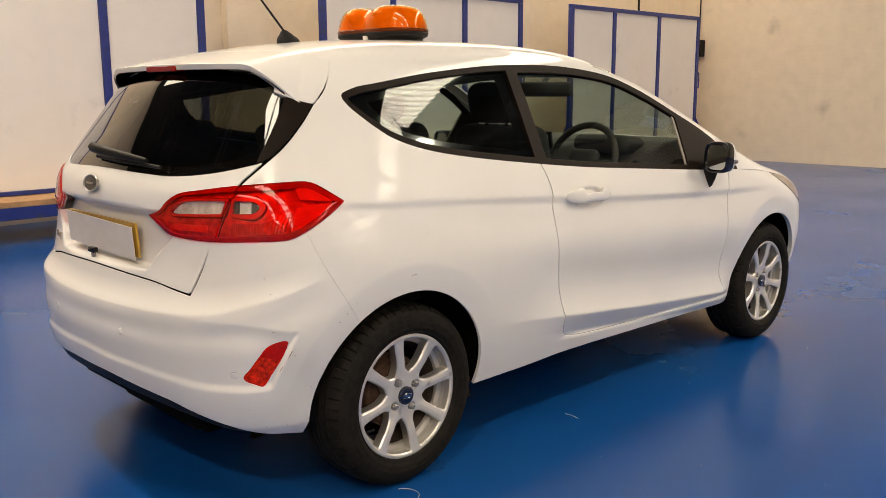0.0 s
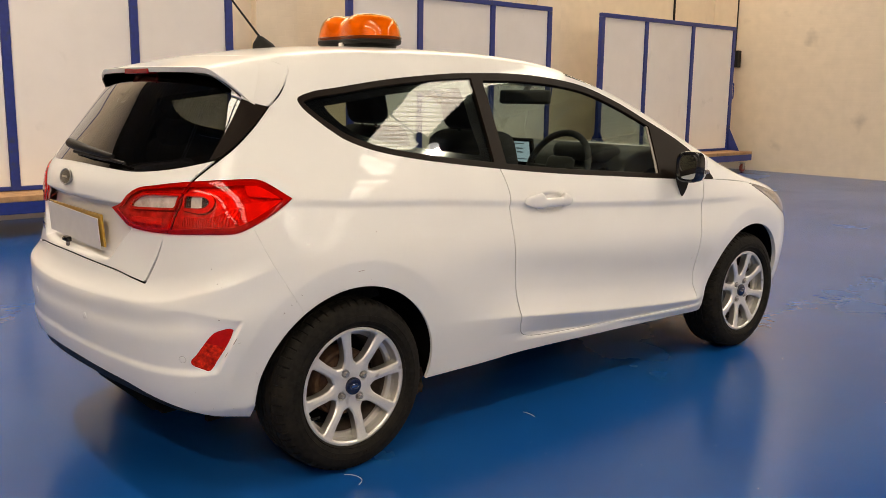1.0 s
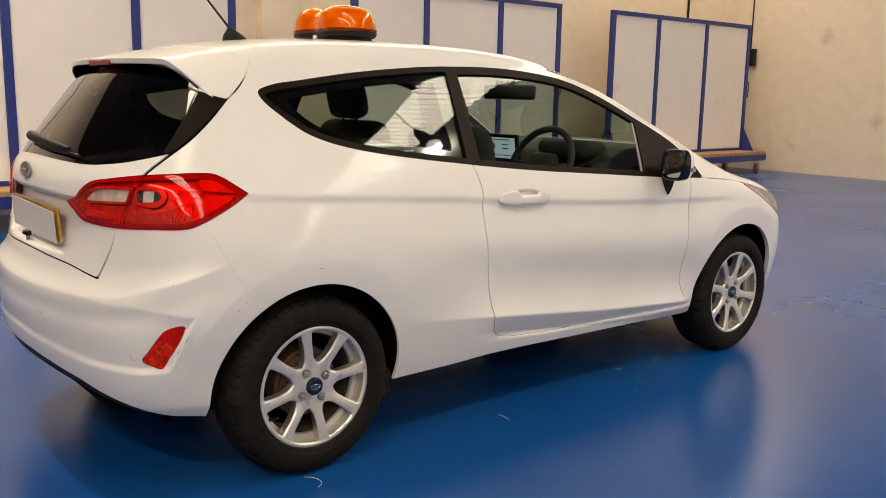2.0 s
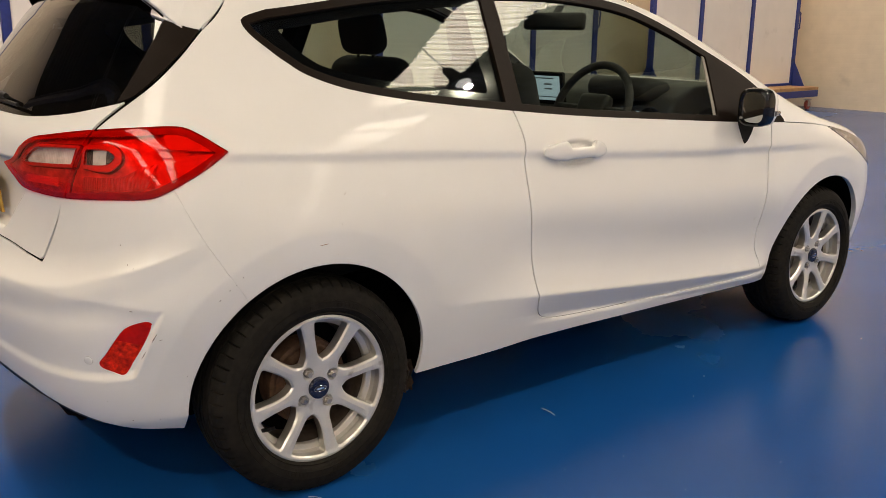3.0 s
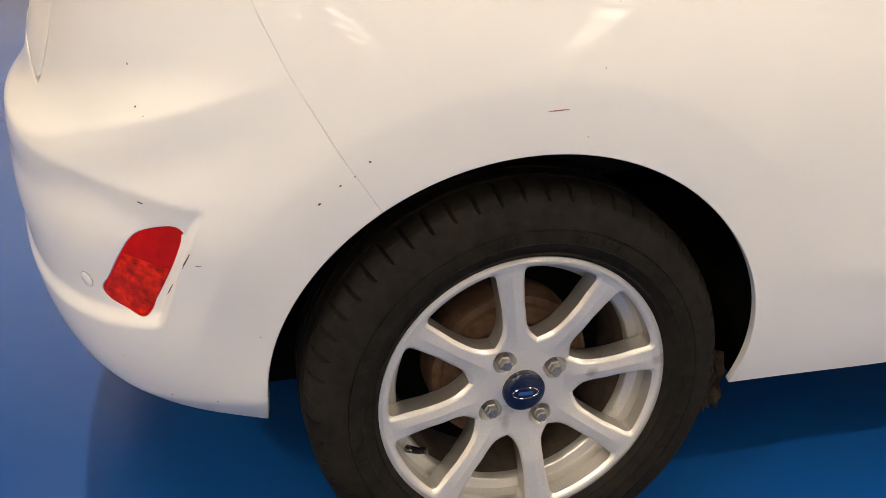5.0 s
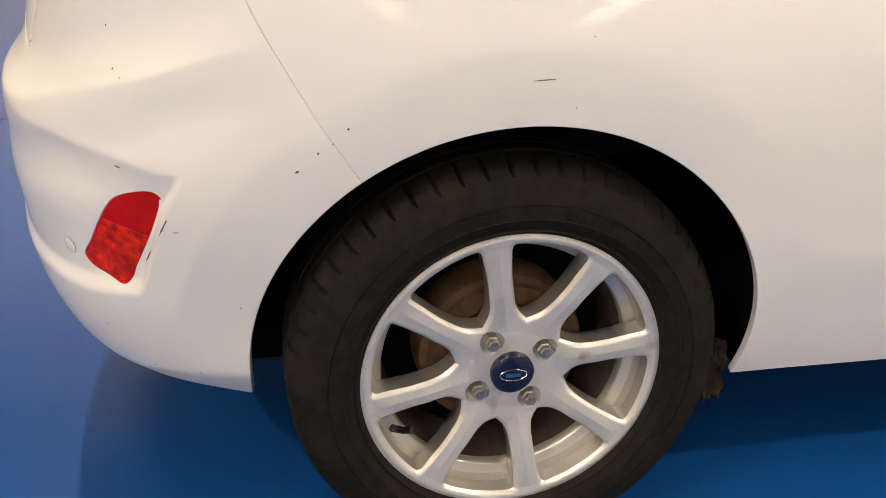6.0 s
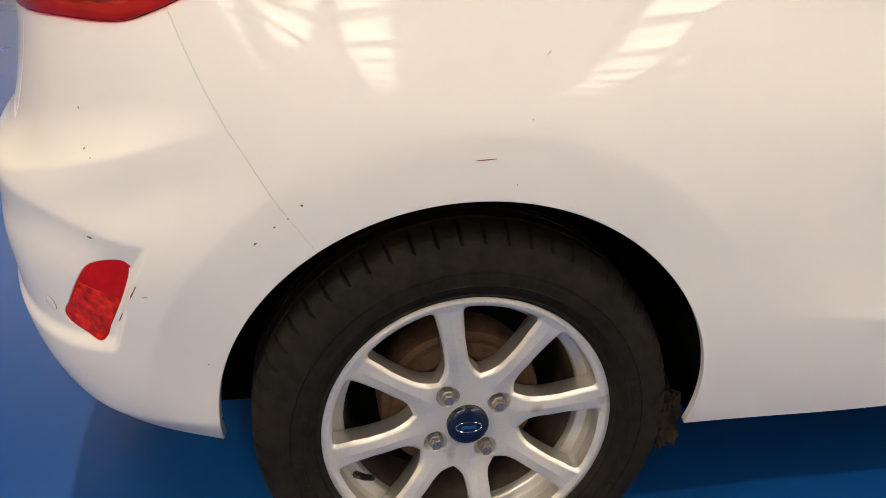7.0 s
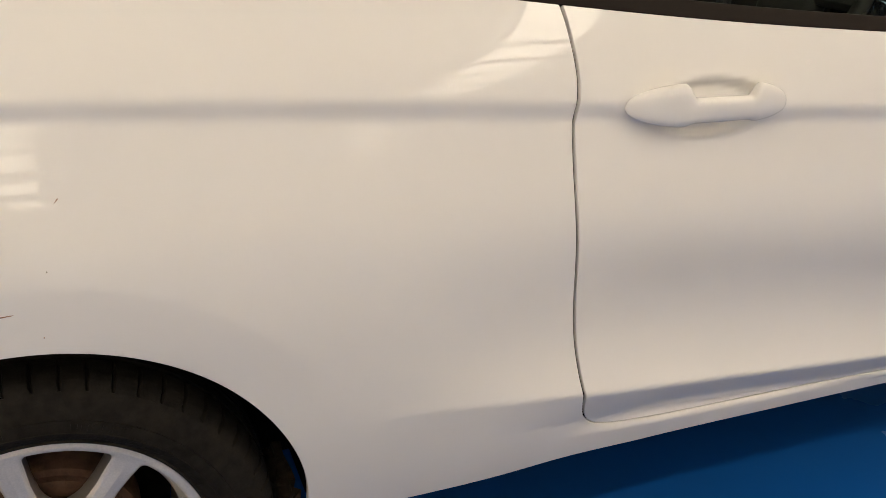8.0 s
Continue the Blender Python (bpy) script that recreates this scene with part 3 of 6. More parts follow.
def corrugated(name, x0, x1, y0, y1, z, mat, label, pitch=0.15):
    """Sheeting on the roof's slope whose ribs run along x."""
    ys, zs = [], []
    y = y0
    while y < y1:
        for dy, dz in ((0, 0), (0.33, 0), (0.47, 0.035), (0.87, 0.035)):
            ys.append(y + dy * pitch), zs.append(float(roof_z(y + dy * pitch)) + z + dz)
        y += pitch
    p = [(x, a, b) for x in (x0, x1) for a, b in zip(ys, zs)] + [(x, a, b + 0.02) for x in (x0, x1) for a, b in zip(ys, zs)]
    n = len(ys)
    fc = [(i, i + 1, n + i + 1, n + i) for i in range(n - 1)] + [(2 * n + i, 3 * n + i, 3 * n + i + 1, 2 * n + i + 1) for i in range(n - 1)]
    ob = link_mesh(name, p, fc, mat, smooth=False)
    if isinstance(mat, (list, tuple)):
        # the sloping faces of each rib take the second, dimmer glow
        for k, poly in enumerate(ob.data.polygons):
            poly.material_index = int(k % 4 in (1, 3))
    return tagged(ob, label, "ceiling", kind="structure")


STRIP_HALF, SHEET_END = 0.66, 4.05
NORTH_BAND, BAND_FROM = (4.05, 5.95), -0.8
edges_x = sorted({X0 - 0.3, X1 + 0.3, *(c + k * STRIP_HALF for c in ROOFLIGHT_X for k in (-1, 1))})
for a, b in zip(edges_x, edges_x[1:]):
    if any(abs((a + b) / 2 - c) < 0.1 for c in ROOFLIGHT_X):
        end = 2.0 if a > 0 else -1.0
        corrugated("rooflight", a, b, Y0 - 0.3, end, 0.03, (ROOFGLOW, ROOFDIM), "translucent corrugated rooflight strip")
        corrugated("ceiling", a, b, end, SHEET_END, 0.0, SHEETING, "dark corrugated roof sheeting")
    else:
        corrugated("ceiling", a, b, Y0 - 0.3, SHEET_END, 0.0, SHEETING, "dark corrugated roof sheeting")
# added glowing band, out of view, that brightens the north and east walls
corrugated("rooflight", BAND_FROM, X1 + 0.3, *NORTH_BAND, 0.03, (BANDGLOW, ROOFDIM), "translucent corrugated rooflight band along the wall")
corrugated("ceiling", X0 - 0.3, BAND_FROM, *NORTH_BAND, 0.0, SHEETING, "dark corrugated roof sheeting")
corrugated("ceiling", X0 - 0.3, X1 + 0.3, NORTH_BAND[1], Y1 + 0.3, 0.0, SHEETING, "dark corrugated roof sheeting")
for y in (-20.6, -19.2, -17.8, -16.4, -15.0, -13.6, -12.2, -10.8, -9.4, -7.4):
    z = float(roof_z(y))
    bm = boxes((X0, X1, y - 0.05, y + 0.05, z - 0.08, z - 0.06), (X0, X1, y - 0.05, y + 0.05, z - 0.36, z - 0.34), (X0, X1, y - 0.008, y + 0.008, z - 0.34, z - 0.08))
    tagged(part("purlin", bm, GIRDER), "grey steel channel purlin under the roof", "beam", "roof purlins", kind="structure")
for y in (-6.2, -2.0, 2.2):
    # a lattice purlin: two chords with zigzag braces
    z = float(roof_z(y))
    bm = boxes((X0, X1, y - 0.04, y + 0.04, z - 0.10, z - 0.03), (X0, X1, y - 0.04, y + 0.04, z - 0.62, z - 0.55))
    bays = 24
    for k in range(bays):
        xa, xb = X0 + (X1 - X0) * k / bays, X0 + (X1 - X0) * (k + 1) / bays
        za, zb = (z - 0.10, z - 0.55) if k % 2 else (z - 0.55, z - 0.10)
        tube(bm, [(xa, y, za), (xb, y, zb)], 0.028, 6)
    tagged(part("purlin", bm, GIRDER), "grey steel lattice purlin under the roof", "beam", "roof purlins", kind="structure")
for x in (-4.2, 2.6, 9.7):
    bm = bmesh.new()
    for ya, yb in ((Y0, RIDGE_Y), (RIDGE_Y, Y1)):
        za, zb = float(roof_z(ya)), float(roof_z(yb))
        for h0, h1, w in ((-0.50, -0.485, 0.08), (-0.25, -0.235, 0.08), (-0.485, -0.25, 0.008)):
            vs = box(bm, x - w, x + w, ya, yb, 0.0, 1.0)
            for v in vs:
                v.co.z = (za if abs(v.co.y - ya) < 1e-4 else zb) + (h1 if v.co.z > 0.5 else h0)
    tagged(part("rafter", bm, GIRDER), "grey steel roof rafter", "beam", "roof rafters", kind="structure")


def high_bay(at):
    lamp = thing("ceiling_lamp", "white high-bay lamp hanging from the roof", "lamp", "high-bay lamps", at)
    bm = bmesh.new()
    lathe(bm, [(0.03, 0.45), (0.07, 0.40), (0.09, 0.22), (0.21, 0.05), (0.23, 0.0), (0.22, 0.0), (0.2, 0.05)], 32, cap=False)
    part("shade", bm, GIRDER, lamp, smooth=True)
    bm = bmesh.new()
    lathe(bm, [(0.10, 0.06), (0.08, 0.045), (0.05, 0.04)], 32)
    part("lens", bm, LAMPGLOW, lamp)
    bm = bmesh.new()
    tube(bm, [(0, 0, 0.42), (0, 0, float(roof_z(at[1])) - at[2] + 0.01)], 0.012)
    part("rod", bm, GIRDER, lamp)
    return lamp


for x, y in LAMPS:
    high_bay((x, y, 5.2))


def castor(parent, x, y, mat):
    bm = bmesh.new()
    lathe(bm, [(0.02, -0.022), (0.066, -0.022), (0.074, -0.012), (0.074, 0.012), (0.066, 0.022), (0.02, 0.022)], 28, "y", (x, y, 0.0745))
    wheel = part("castor_wheel", bm, mat, parent, "red castor wheel with a steel fork", smooth=True)
    bm = boxes((x - 0.03, x + 0.03, y - 0.034, y - 0.026, 0.05, 0.16), (x - 0.03, x + 0.03, y + 0.026, y + 0.034, 0.05, 0.16), (x - 0.05, x + 0.05, y - 0.045, y + 0.045, 0.16, 0.169))
    part("fork", bm, STEEL, wheel)


def screen(posts, label):
    """A wheeled screen: blue box-section frame, white boards between posts, a plywood deck over a blue beam."""
    left, right = posts[0], posts[-1]
    top, y = 2.53, 5.5
    ob = thing("mobile_screen", label, "screen", "mobile screens", ((left + right) / 2, y, 0))
    ox = (left + right) / 2

    def add(name, rows, mat, bevel=0.004, tag=""):
        bm = boxes(*[(a - ox, b - ox, c - y, d - y, e, g) for a, b, c, d, e, g in rows], bevel=bevel)
        return part(name, bm, mat, ob, tag)
    for x in posts:
        add("post", [(x - 0.04, x + 0.04, y - 0.03, y + 0.03, 0.372, top - 0.062)], BLUEPAINT)
    add("top_rail", [(left - 0.04, right + 0.04, y - 0.03, y + 0.03, top - 0.06, top)], BLUEPAINT)
    add("bottom_rail", [(left - 0.04, right + 0.04, y - 0.026, y + 0.026, 0.372, 0.41)], BLUEPAINT)
    for a, b in zip(posts, posts[1:]):
        add("board", [(a + 0.042, b - 0.042, y - 0.008, y + 0.012, 0.412, top - 0.064)], PANELWHITE, 0.002)
    add("deck", [(left - 0.12, right + 0.12, y - 0.45, y + 0.35, 0.318, 0.368)], WOOD, 0.004, "worn plywood deck")
    add("beam", [(left - 0.12, right + 0.12, y - 0.45, y - 0.37, 0.21, 0.316)], BLUEPAINT)
    add("beam", [(left - 0.12, right + 0.12, y + 0.27, y + 0.35, 0.21, 0.316)], BLUEPAINT)
    for x in (left, right):
        add("cross_beam", [(x - 0.05, x + 0.05, y - 0.366, y + 0.266, 0.21, 0.316)], BLUEPAINT)
        bm = bmesh.new()
        for s in (-1, 1):
            prism = [Vector((x - ox + 0.006 * k, y0 - y, z)) for k in (-1, 1) for y0, z in ((y + s * 0.034, 0.37), (y + s * 0.26, 0.37), (y + s * 0.034, 0.78))]
            vs = [bm.verts.new(v) for v in prism]
            bm.faces.new(vs[:3]), bm.faces.new(vs[3:][::-1])
            for i in range(3):
                bm.faces.new((vs[i], vs[i + 3], vs[(i + 1) % 3 + 3], vs[(i + 1) % 3]))
        bmesh.ops.recalc_face_normals(bm, faces=bm.faces)
        part("gusset", bm, BLUEPAINT, ob)
    for x in (left + 0.04, right - 0.02):
        for yy in (-0.36, 0.26):
            castor(ob, x - ox, yy, CASTORRED)
        bm = bmesh.new()
        s = -1 if x < ox else 1
        ex = x - ox + s * 0.03
        tube(bm, [(ex, 0.0, 1.25), (ex + s * 0.055, -0.03, 1.30), (ex + s * 0.06, -0.03, 1.42), (ex + s * 0.055, -0.03, 1.54), (ex, 0.0, 1.60)], 0.012)
        part("handle", bm, BLUEPAINT, ob)
    return ob


screen((-0.45, 0.66, 1.84, 2.86), "white boarded screen in a blue frame on castors")
screen((4.41, 5.47, 6.72, 7.84), "white boarded screen in a blue frame beside the pier")
screen((9.02, 10.11, 11.40, 12.67), "white boarded screen in a blue frame near the corner")

switch = thing("wall_box", "black wall-mounted control box with a pale mark", "control box", at=(13.16, 5.75, 2.0))
part("box_body", boxes((-0.09, 0.035, -0.12, 0.12, -0.15, 0.15), bevel=0.012), BLACK, switch)
part("box_mark", boxes((-0.096, -0.0905, -0.04, 0.02, -0.05, 0.05)), PANELWHITE, switch)
bm = bmesh.new()
tube(bm, [(0.02, 0.0, 0.151), (0.02, 0.0, EAVES - 2.2)], 0.012)
part("conduit", bm, BLACK, switch)
bm = bmesh.new()
tube(bm, [(11.9, Y1 - 0.02, 2.3), (11.9, Y1 - 0.02, EAVES - 0.1)], 0.02)
tagged(part("conduit_pipe", bm, BLACK), "dark conduit running up the brick wall", "pipe")


# ---- the car ----
car = thing("hatchback_car", "white three-door hatchback with alloy wheels on a blue floor", "car")

DLO = within(outline((-0.150, 1.279), (-0.138, 1.291), (-0.06, 1.306), (0.063, 1.323), (0.293, 1.355), (0.55, 1.380), (0.735, 1.391), (1.02, 1.394), (1.25, 1.378), (1.43, 1.347), (1.61, 1.28), (1.767, 1.20), (1.94, 1.108), (2.03, 1.04), (2.13, 0.915), (2.13, 0.915), (1.80, 0.934), (1.44, 0.961), (1.03, 0.993), (0.72, 1.025), (0.36, 1.070), (0.16, 1.107), (0.043, 1.148), (-0.026, 1.195), (-0.121, 1.250)))
DOOR = within(outline((0.70, 1.08), (0.70, 1.08), (0.724, 1.022), (0.732, 0.979), (0.736, 0.934), (0.733, 0.900), (0.730, 0.86), (0.735, 0.756), (0.750, 0.63), (0.766, 0.52), (0.786, 0.43), (0.806, 0.376), (0.838, 0.347), (0.90, 0.333), (1.153, 0.317), (1.55, 0.306), (1.98, 0.299), (2.035, 0.306), (2.045, 0.335), (2.005, 0.42), (1.998, 0.55), (2.0, 0.69), (2.012, 0.82), (2.03, 0.89), (2.06, 1.0), (2.06, 1.0)))
LAMP = within(outline((-0.915, 0.930), (-0.915, 0.930), (-0.868, 0.946), (-0.838, 0.975), (-0.79, 1.000), (-0.725, 1.011), (-0.59, 1.028), (-0.475, 1.035), (-0.380, 1.035), (-0.34, 1.023), (-0.248, 0.972), (-0.248, 0.972), (-0.285, 0.947), (-0.345, 0.913), (-0.40, 0.885), (-0.437, 0.873), (-0.525, 0.871), (-0.647, 0.866), (-0.75, 0.868), (-0.82, 0.876), (-0.86, 0.898)))
BUMPER = within(outline((-1.35, 0.741), (-1.35, 0.741), (-1.17, 0.741), (-0.90, 0.727), (-0.80, 0.713), (-0.728, 0.703), (-0.728, 0.703), (-0.69, 0.785), (-0.66, 0.880), (-0.66, 0.880), (-0.52, 0.905), (-0.390, 0.905), (-0.390, 0.905), (-0.329, 0.783), (-0.270, 0.682), (-0.220, 0.600), (-0.195, 0.55), (-0.20, 0.20), (-0.20, 0.20), (-0.43, 0.254), (-0.53, 0.272), (-0.61, 0.304), (-0.74, 0.350), (-0.82, 0.373), (-1.1, 0.405), (-1.35, 0.408), (-1.35, 0.408)))
TAILGATE = within(outline((-1.35, 0.741), (-1.35, 0.741), (-1.17, 0.741), (-0.90, 0.727), (-0.80, 0.713), (-0.728, 0.703), (-0.728, 0.703), (-0.69, 0.785), (-0.655, 0.866), (-0.605, 0.98), (-0.578, 1.030), (-0.54, 1.066), (-0.499, 1.099), (-0.458, 1.131), (-0.394, 1.190), (-0.321, 1.258), (-0.255, 1.300), (-0.205, 1.345), (-0.168, 1.385), (-0.15, 1.45), (-0.15, 1.45), (-1.35, 1.45), (-1.35, 1.45)))
SCREEN_LOOP = within(outline((-1.35, 1.056), (-1.35, 1.056), (-1.17, 1.056), (-1.0, 1.050), (-0.845, 1.047), (-0.69, 1.060), (-0.57, 1.081), (-0.505, 1.098), (-0.462, 1.131), (-0.398, 1.190), (-0.325, 1.258), (-0.27, 1.33), (-0.27, 1.33), (-1.35, 1.40), (-1.35, 1.40)))
FOG = within(outline((-0.490, 0.570), (-0.470, 0.578), (-0.447, 0.581), (-0.438, 0.571), (-0.450, 0.536), (-0.470, 0.4985), (-0.502, 0.450), (-0.513, 0.441), (-0.530, 0.445), (-0.558, 0.459), (-0.563, 0.473), (-0.545, 0.496), (-0.521, 0.531), (-0.502, 0.559)))
CLEAR_IN = within(outline((-0.812, 0.943), (-0.79, 0.967), (-0.75, 0.980), (-0.610, 0.986), (-0.610, 0.986), (-0.622, 0.947), (-0.622, 0.947), (-0.735, 0.942)))
CLEAR_OUT = within(outline((-0.588, 0.985), (-0.588, 0.985), (-0.532, 0.984), (-0.512, 0.968), (-0.528, 0.951), (-0.590, 0.949), (-0.590, 0.949)))


DOOR_GAP = lambda v: np.interp(v, [0.33, 0.42], [0.0018, 0.0036])


def oval(cx, cz, rx, rz):
    """A wheel opening: an ellipse whose rearward edge drops straight below the hub."""
    return lambda x, y, z: (np.hypot((x - cx) / rx, np.where((x < cx) & (z < cz) & (cx < 1), 0.12, 1.0) * (z - cz) / rz) - 1) * rx


ARCHES = (oval(0.001, 0.305, 0.353, 0.361), oval(2.489, 0.305, 0.353, 0.364))
SILL = curve((-0.5, 0.25), (0.34, 0.255), (0.9, 0.271), (1.3, 0.264), (2.0, 0.254), (3.3, 0.22))
HATCH_GAP = lambda z: np.interp(z, [0.86, 0.98, 1.04], [-0.654, -0.605, -0.574])


def cut_sheet(a, z, fields, cuts, pitch=0.012, proud=0.0, depth=0.012, shift=None, roll=0.0015):
    """side_sheet() with further cuts given as fields of place."""
    def placed(fd):
        return lambda u, v: fd(*skin(u, v).T)
    return side_sheet(a, z, [*fields, *(placed(c) for c in cuts)], pitch, proud, depth, shift, roll)


def roof_edge(x, y, z):
    return z - (TOP(x) - 0.3 * CROWN(x) - 0.052)


def clear_of_arches(gap=0.0):
    return [lambda x, y, z, fd=fd: gap - fd(x, y, z) for fd in ARCHES]


def above_sill(x, y, z):
    return SILL(x) - z


def windscreen_half(x):
    return np.interp(x, [1.2, 1.6, 2.0, 2.4], [0.505, 0.565, 0.645, 0.73])


def off_windscreen(x, y, z):
    return np.where((x > 1.25) & (z > 0.9), windscreen_half(x) + 0.002 - np.abs(y), -1.0)


# body sides with the wheel openings, pillars and sills
side = cut_sheet((-0.72, 2.06), (0.2, 1.45), [lambda u, v: DOOR_GAP(v) - DOOR(u, v), outside(DLO, 0.0), outside(LAMP, 0.0015), outside(TAILGATE, 0.0055), outside(BUMPER, 0.0012), lambda u, v: u - 2.045, lambda u, v: np.where(v < 0.5, -0.26 - u, -1.0)], [*clear_of_arches(), above_sill, off_windscreen], 0.0065, depth=0.010)
panel("body_side", side, WHITE, car, "white painted quarter panel, sill and pillar")
panel("body_side", mirrored(*side), WHITE, car, "white painted quarter panel, sill and pillar")
pillar = cut_sheet((2.045, 2.35), (0.88, 1.25), [outside(DLO, 0.0), lambda u, v: np.interp(u, [2.0, 2.13, 2.35], [0.94, 0.915, 0.905]) - v], [roof_edge, off_windscreen], 0.012, depth=0.0)
panel("windscreen_pillar", pillar, WHITE, car)
panel("windscreen_pillar", mirrored(*pillar), WHITE, car)

# doors
def cup(u, v):
    """The finger cup behind the door handle."""
    return -0.015 * (1 - step((np.abs((u - 0.957) / 0.100) ** 2.6 + np.abs((v - 0.882) / 0.045) ** 2.6) ** 0.385, 0.62, 1.0))


door = side_sheet((0.70, 2.07), (0.25, 1.06), [lambda u, v: DOOR(u, v) + DOOR_GAP(v), outside(DLO, 0.0)], 0.0065, depth=0.03, shift=cup)
doors = [panel("door", door, WHITE, car, "white painted door skin"), panel("door", mirrored(*door), WHITE, car, "white painted door skin")]

# front wings, bonnet and front bumper
WING_TOP = curve((2.0, 0.93), (2.13, 0.915), (2.4, 0.888), (2.7, 0.835), (3.0, 0.78), (3.5, 0.72))
HEADLAMP = within(outline((2.44, 0.885), (2.44, 0.885), (2.62, 0.845), (2.80, 0.80), (3.10, 0.745), (3.32, 0.715), (3.34, 0.66), (3.2, 0.63), (3.0, 0.655), (2.82, 0.70), (2.66, 0.775)))
wing = cut_sheet((1.99, 2.92), (0.2, 0.95), [lambda u, v: DOOR_GAP(v) - DOOR(u, v), lambda u, v: 2.0 - u, lambda u, v: v - WING_TOP(u) + 0.0015, outside(HEADLAMP, 0.0015), lambda u, v: u - 2.90 + 0.6 * np.maximum(v - 0.6, 0)], [*clear_of_arches(), above_sill], 0.012, depth=0.02)
panel("front_wing", wing, WHITE, car)
panel("front_wing", mirrored(*wing), WHITE, car)
nose = cut_sheet((2.84, 4.05), (0.2, 0.8), [outside(HEADLAMP, 0.0015), lambda u, v: 2.903 - u - 0.6 * np.maximum(v - 0.6, 0), lambda u, v: v - WING_TOP(u) + 0.0015, outside(within(outline((3.55, 0.60), (3.7, 0.62), (4.1, 0.62), (4.1, 0.62), (4.1, 0.40), (4.1, 0.40), (3.62, 0.40), (3.5, 0.5))), 0.001)], [*clear_of_arches(), above_sill], 0.015, depth=0.02)
panel("front_bumper", nose, WHITE, car, "white painted front bumper", both=True)
grille = side_sheet((3.4, 4.0), (0.36, 0.66), [inside(within(outline((3.55, 0.60), (3.7, 0.62), (4.1, 0.62), (4.1, 0.62), (4.1, 0.40), (4.1, 0.40), (3.62, 0.40), (3.5, 0.5))), 0.0)], 0.02, proud=-0.02, depth=0.0)
panel("grille", grille, BLACK, car, both=True)
head = side_sheet((2.4, 3.4), (0.6, 0.9), [inside(HEADLAMP, 0.0015)], 0.012, proud=0.003, depth=0.02)
for sheet in (head, mirrored(*head)):
    panel("headlamp", sheet, CLEARLENS, car, "clear headlamp lens")
bonnet = top_sheet((2.2, 3.25), (-0.9, 0.9), [lambda u, v: 2.33 - 0.22 * v * v - u], 0.02, cut=[lambda x, y, z: WING_TOP(station(x, y)) - z + 0.0015])
panel("bonnet", bonnet, WHITE, car, "white painted bonnet")


def header(u, v):
    return u - (1.40 - 0.20 * v * v)


roof_cut = [lambda x, y, z: -roof_edge(x, y, z)]
SPOIL_GAP = curve((0.0, -0.180), (0.3, -0.164), (0.445, -0.148), (0.507, -0.118), (0.54, -0.088), (0.556, -0.10), (0.61, -0.209), (0.7, -0.36))
roof = top_sheet((-0.25, 1.45), (-0.75, 0.75), [header, lambda u, v: SPOIL_GAP(np.abs(v)) + 0.003 - u], 0.014, cut=[*roof_cut, lambda x, y, z: 1.33 - z - 2 * np.maximum(x, 0)], depth=0.02)
panel("roof", roof, WHITE, car, "white painted roof")
def windscreen_side(u, v):
    return np.abs(v) - windscreen_half(u)


rails = top_sheet((1.2, 2.36), (-0.85, 0.0), [lambda u, v: -header(u, v), lambda u, v: -windscreen_side(u, v) + 0.002, lambda u, v: u - 2.36 + 0.22 * v * v], 0.014, cut=roof_cut, depth=0.01)
for sheet in (rails, mirrored(*rails)):
    panel("windscreen_surround", sheet, WHITE, car)
shield = top_sheet((1.2, 2.36), (-0.85, 0.85), [lambda u, v: 0.003 - header(u, v), windscreen_side, lambda u, v: u - 2.33 + 0.22 * v * v], 0.03, proud=-0.003, depth=0.004)
windscreen = panel("windscreen", shield, GLASS, car, "clear windscreen")
windscreen.visible_shadow = False

# side windows in their black surround
BACK_OF_PILLAR = lambda v: np.interp(v, [1.02, 1.39], [0.702, 0.745])
FRONT_OF_PILLAR = lambda v: np.interp(v, [1.02, 1.37], [0.765, 0.800])
GLASS_FRONT = lambda v: np.interp(v, [0.95, 1.15, 1.3], [1.712, 1.762, 1.80])


def pane_quarter(u, v):
    return np.maximum(DLO(u, v) + 0.020, u - BACK_OF_PILLAR(v))


def pane_door(u, v):
    return np.maximum(np.maximum(DLO(u, v) + np.interp(v, [1.0, 1.1, 1.25], [0.020, 0.024, 0.030]), FRONT_OF_PILLAR(v) - u), u - GLASS_FRONT(v))


surround = side_sheet((-0.17, 2.15), (0.9, 1.41), [inside(DLO, 0.0005), outside(pane_quarter), outside(pane_door)], 0.008, proud=0.0015, depth=0.014)
quarter = side_sheet((-0.17, 0.8), (1.0, 1.41), [inside(pane_quarter, -0.003)], 0.016, proud=-0.005, depth=0.004)
frit = side_sheet((-0.17, 0.8), (1.0, 1.41), [inside(pane_quarter, -0.004), outside(lambda u, v: np.maximum(pane_quarter(u, v) + 0.028, within(outline((0.0, 1.30), (0.3, 1.34), (0.65, 1.37), (0.66, 1.2), (0.64, 1.07), (0.4, 1.09), (0.2, 1.13), (0.05, 1.21)))(u, v)))], 0.012, proud=-0.012, depth=0.0)
drop = side_sheet((0.7, 1.85), (0.9, 1.41), [inside(pane_door, -0.003)], 0.02, proud=-0.007, depth=0.004)
channel = side_sheet((1.6, 1.85), (0.9, 1.3), [inside(pane_door, 0.0), lambda u, v: GLASS_FRONT(v) - 0.016 - u, lambda u, v: u - GLASS_FRONT(v) + 0.004], 0.01, proud=-0.004, depth=0.002)
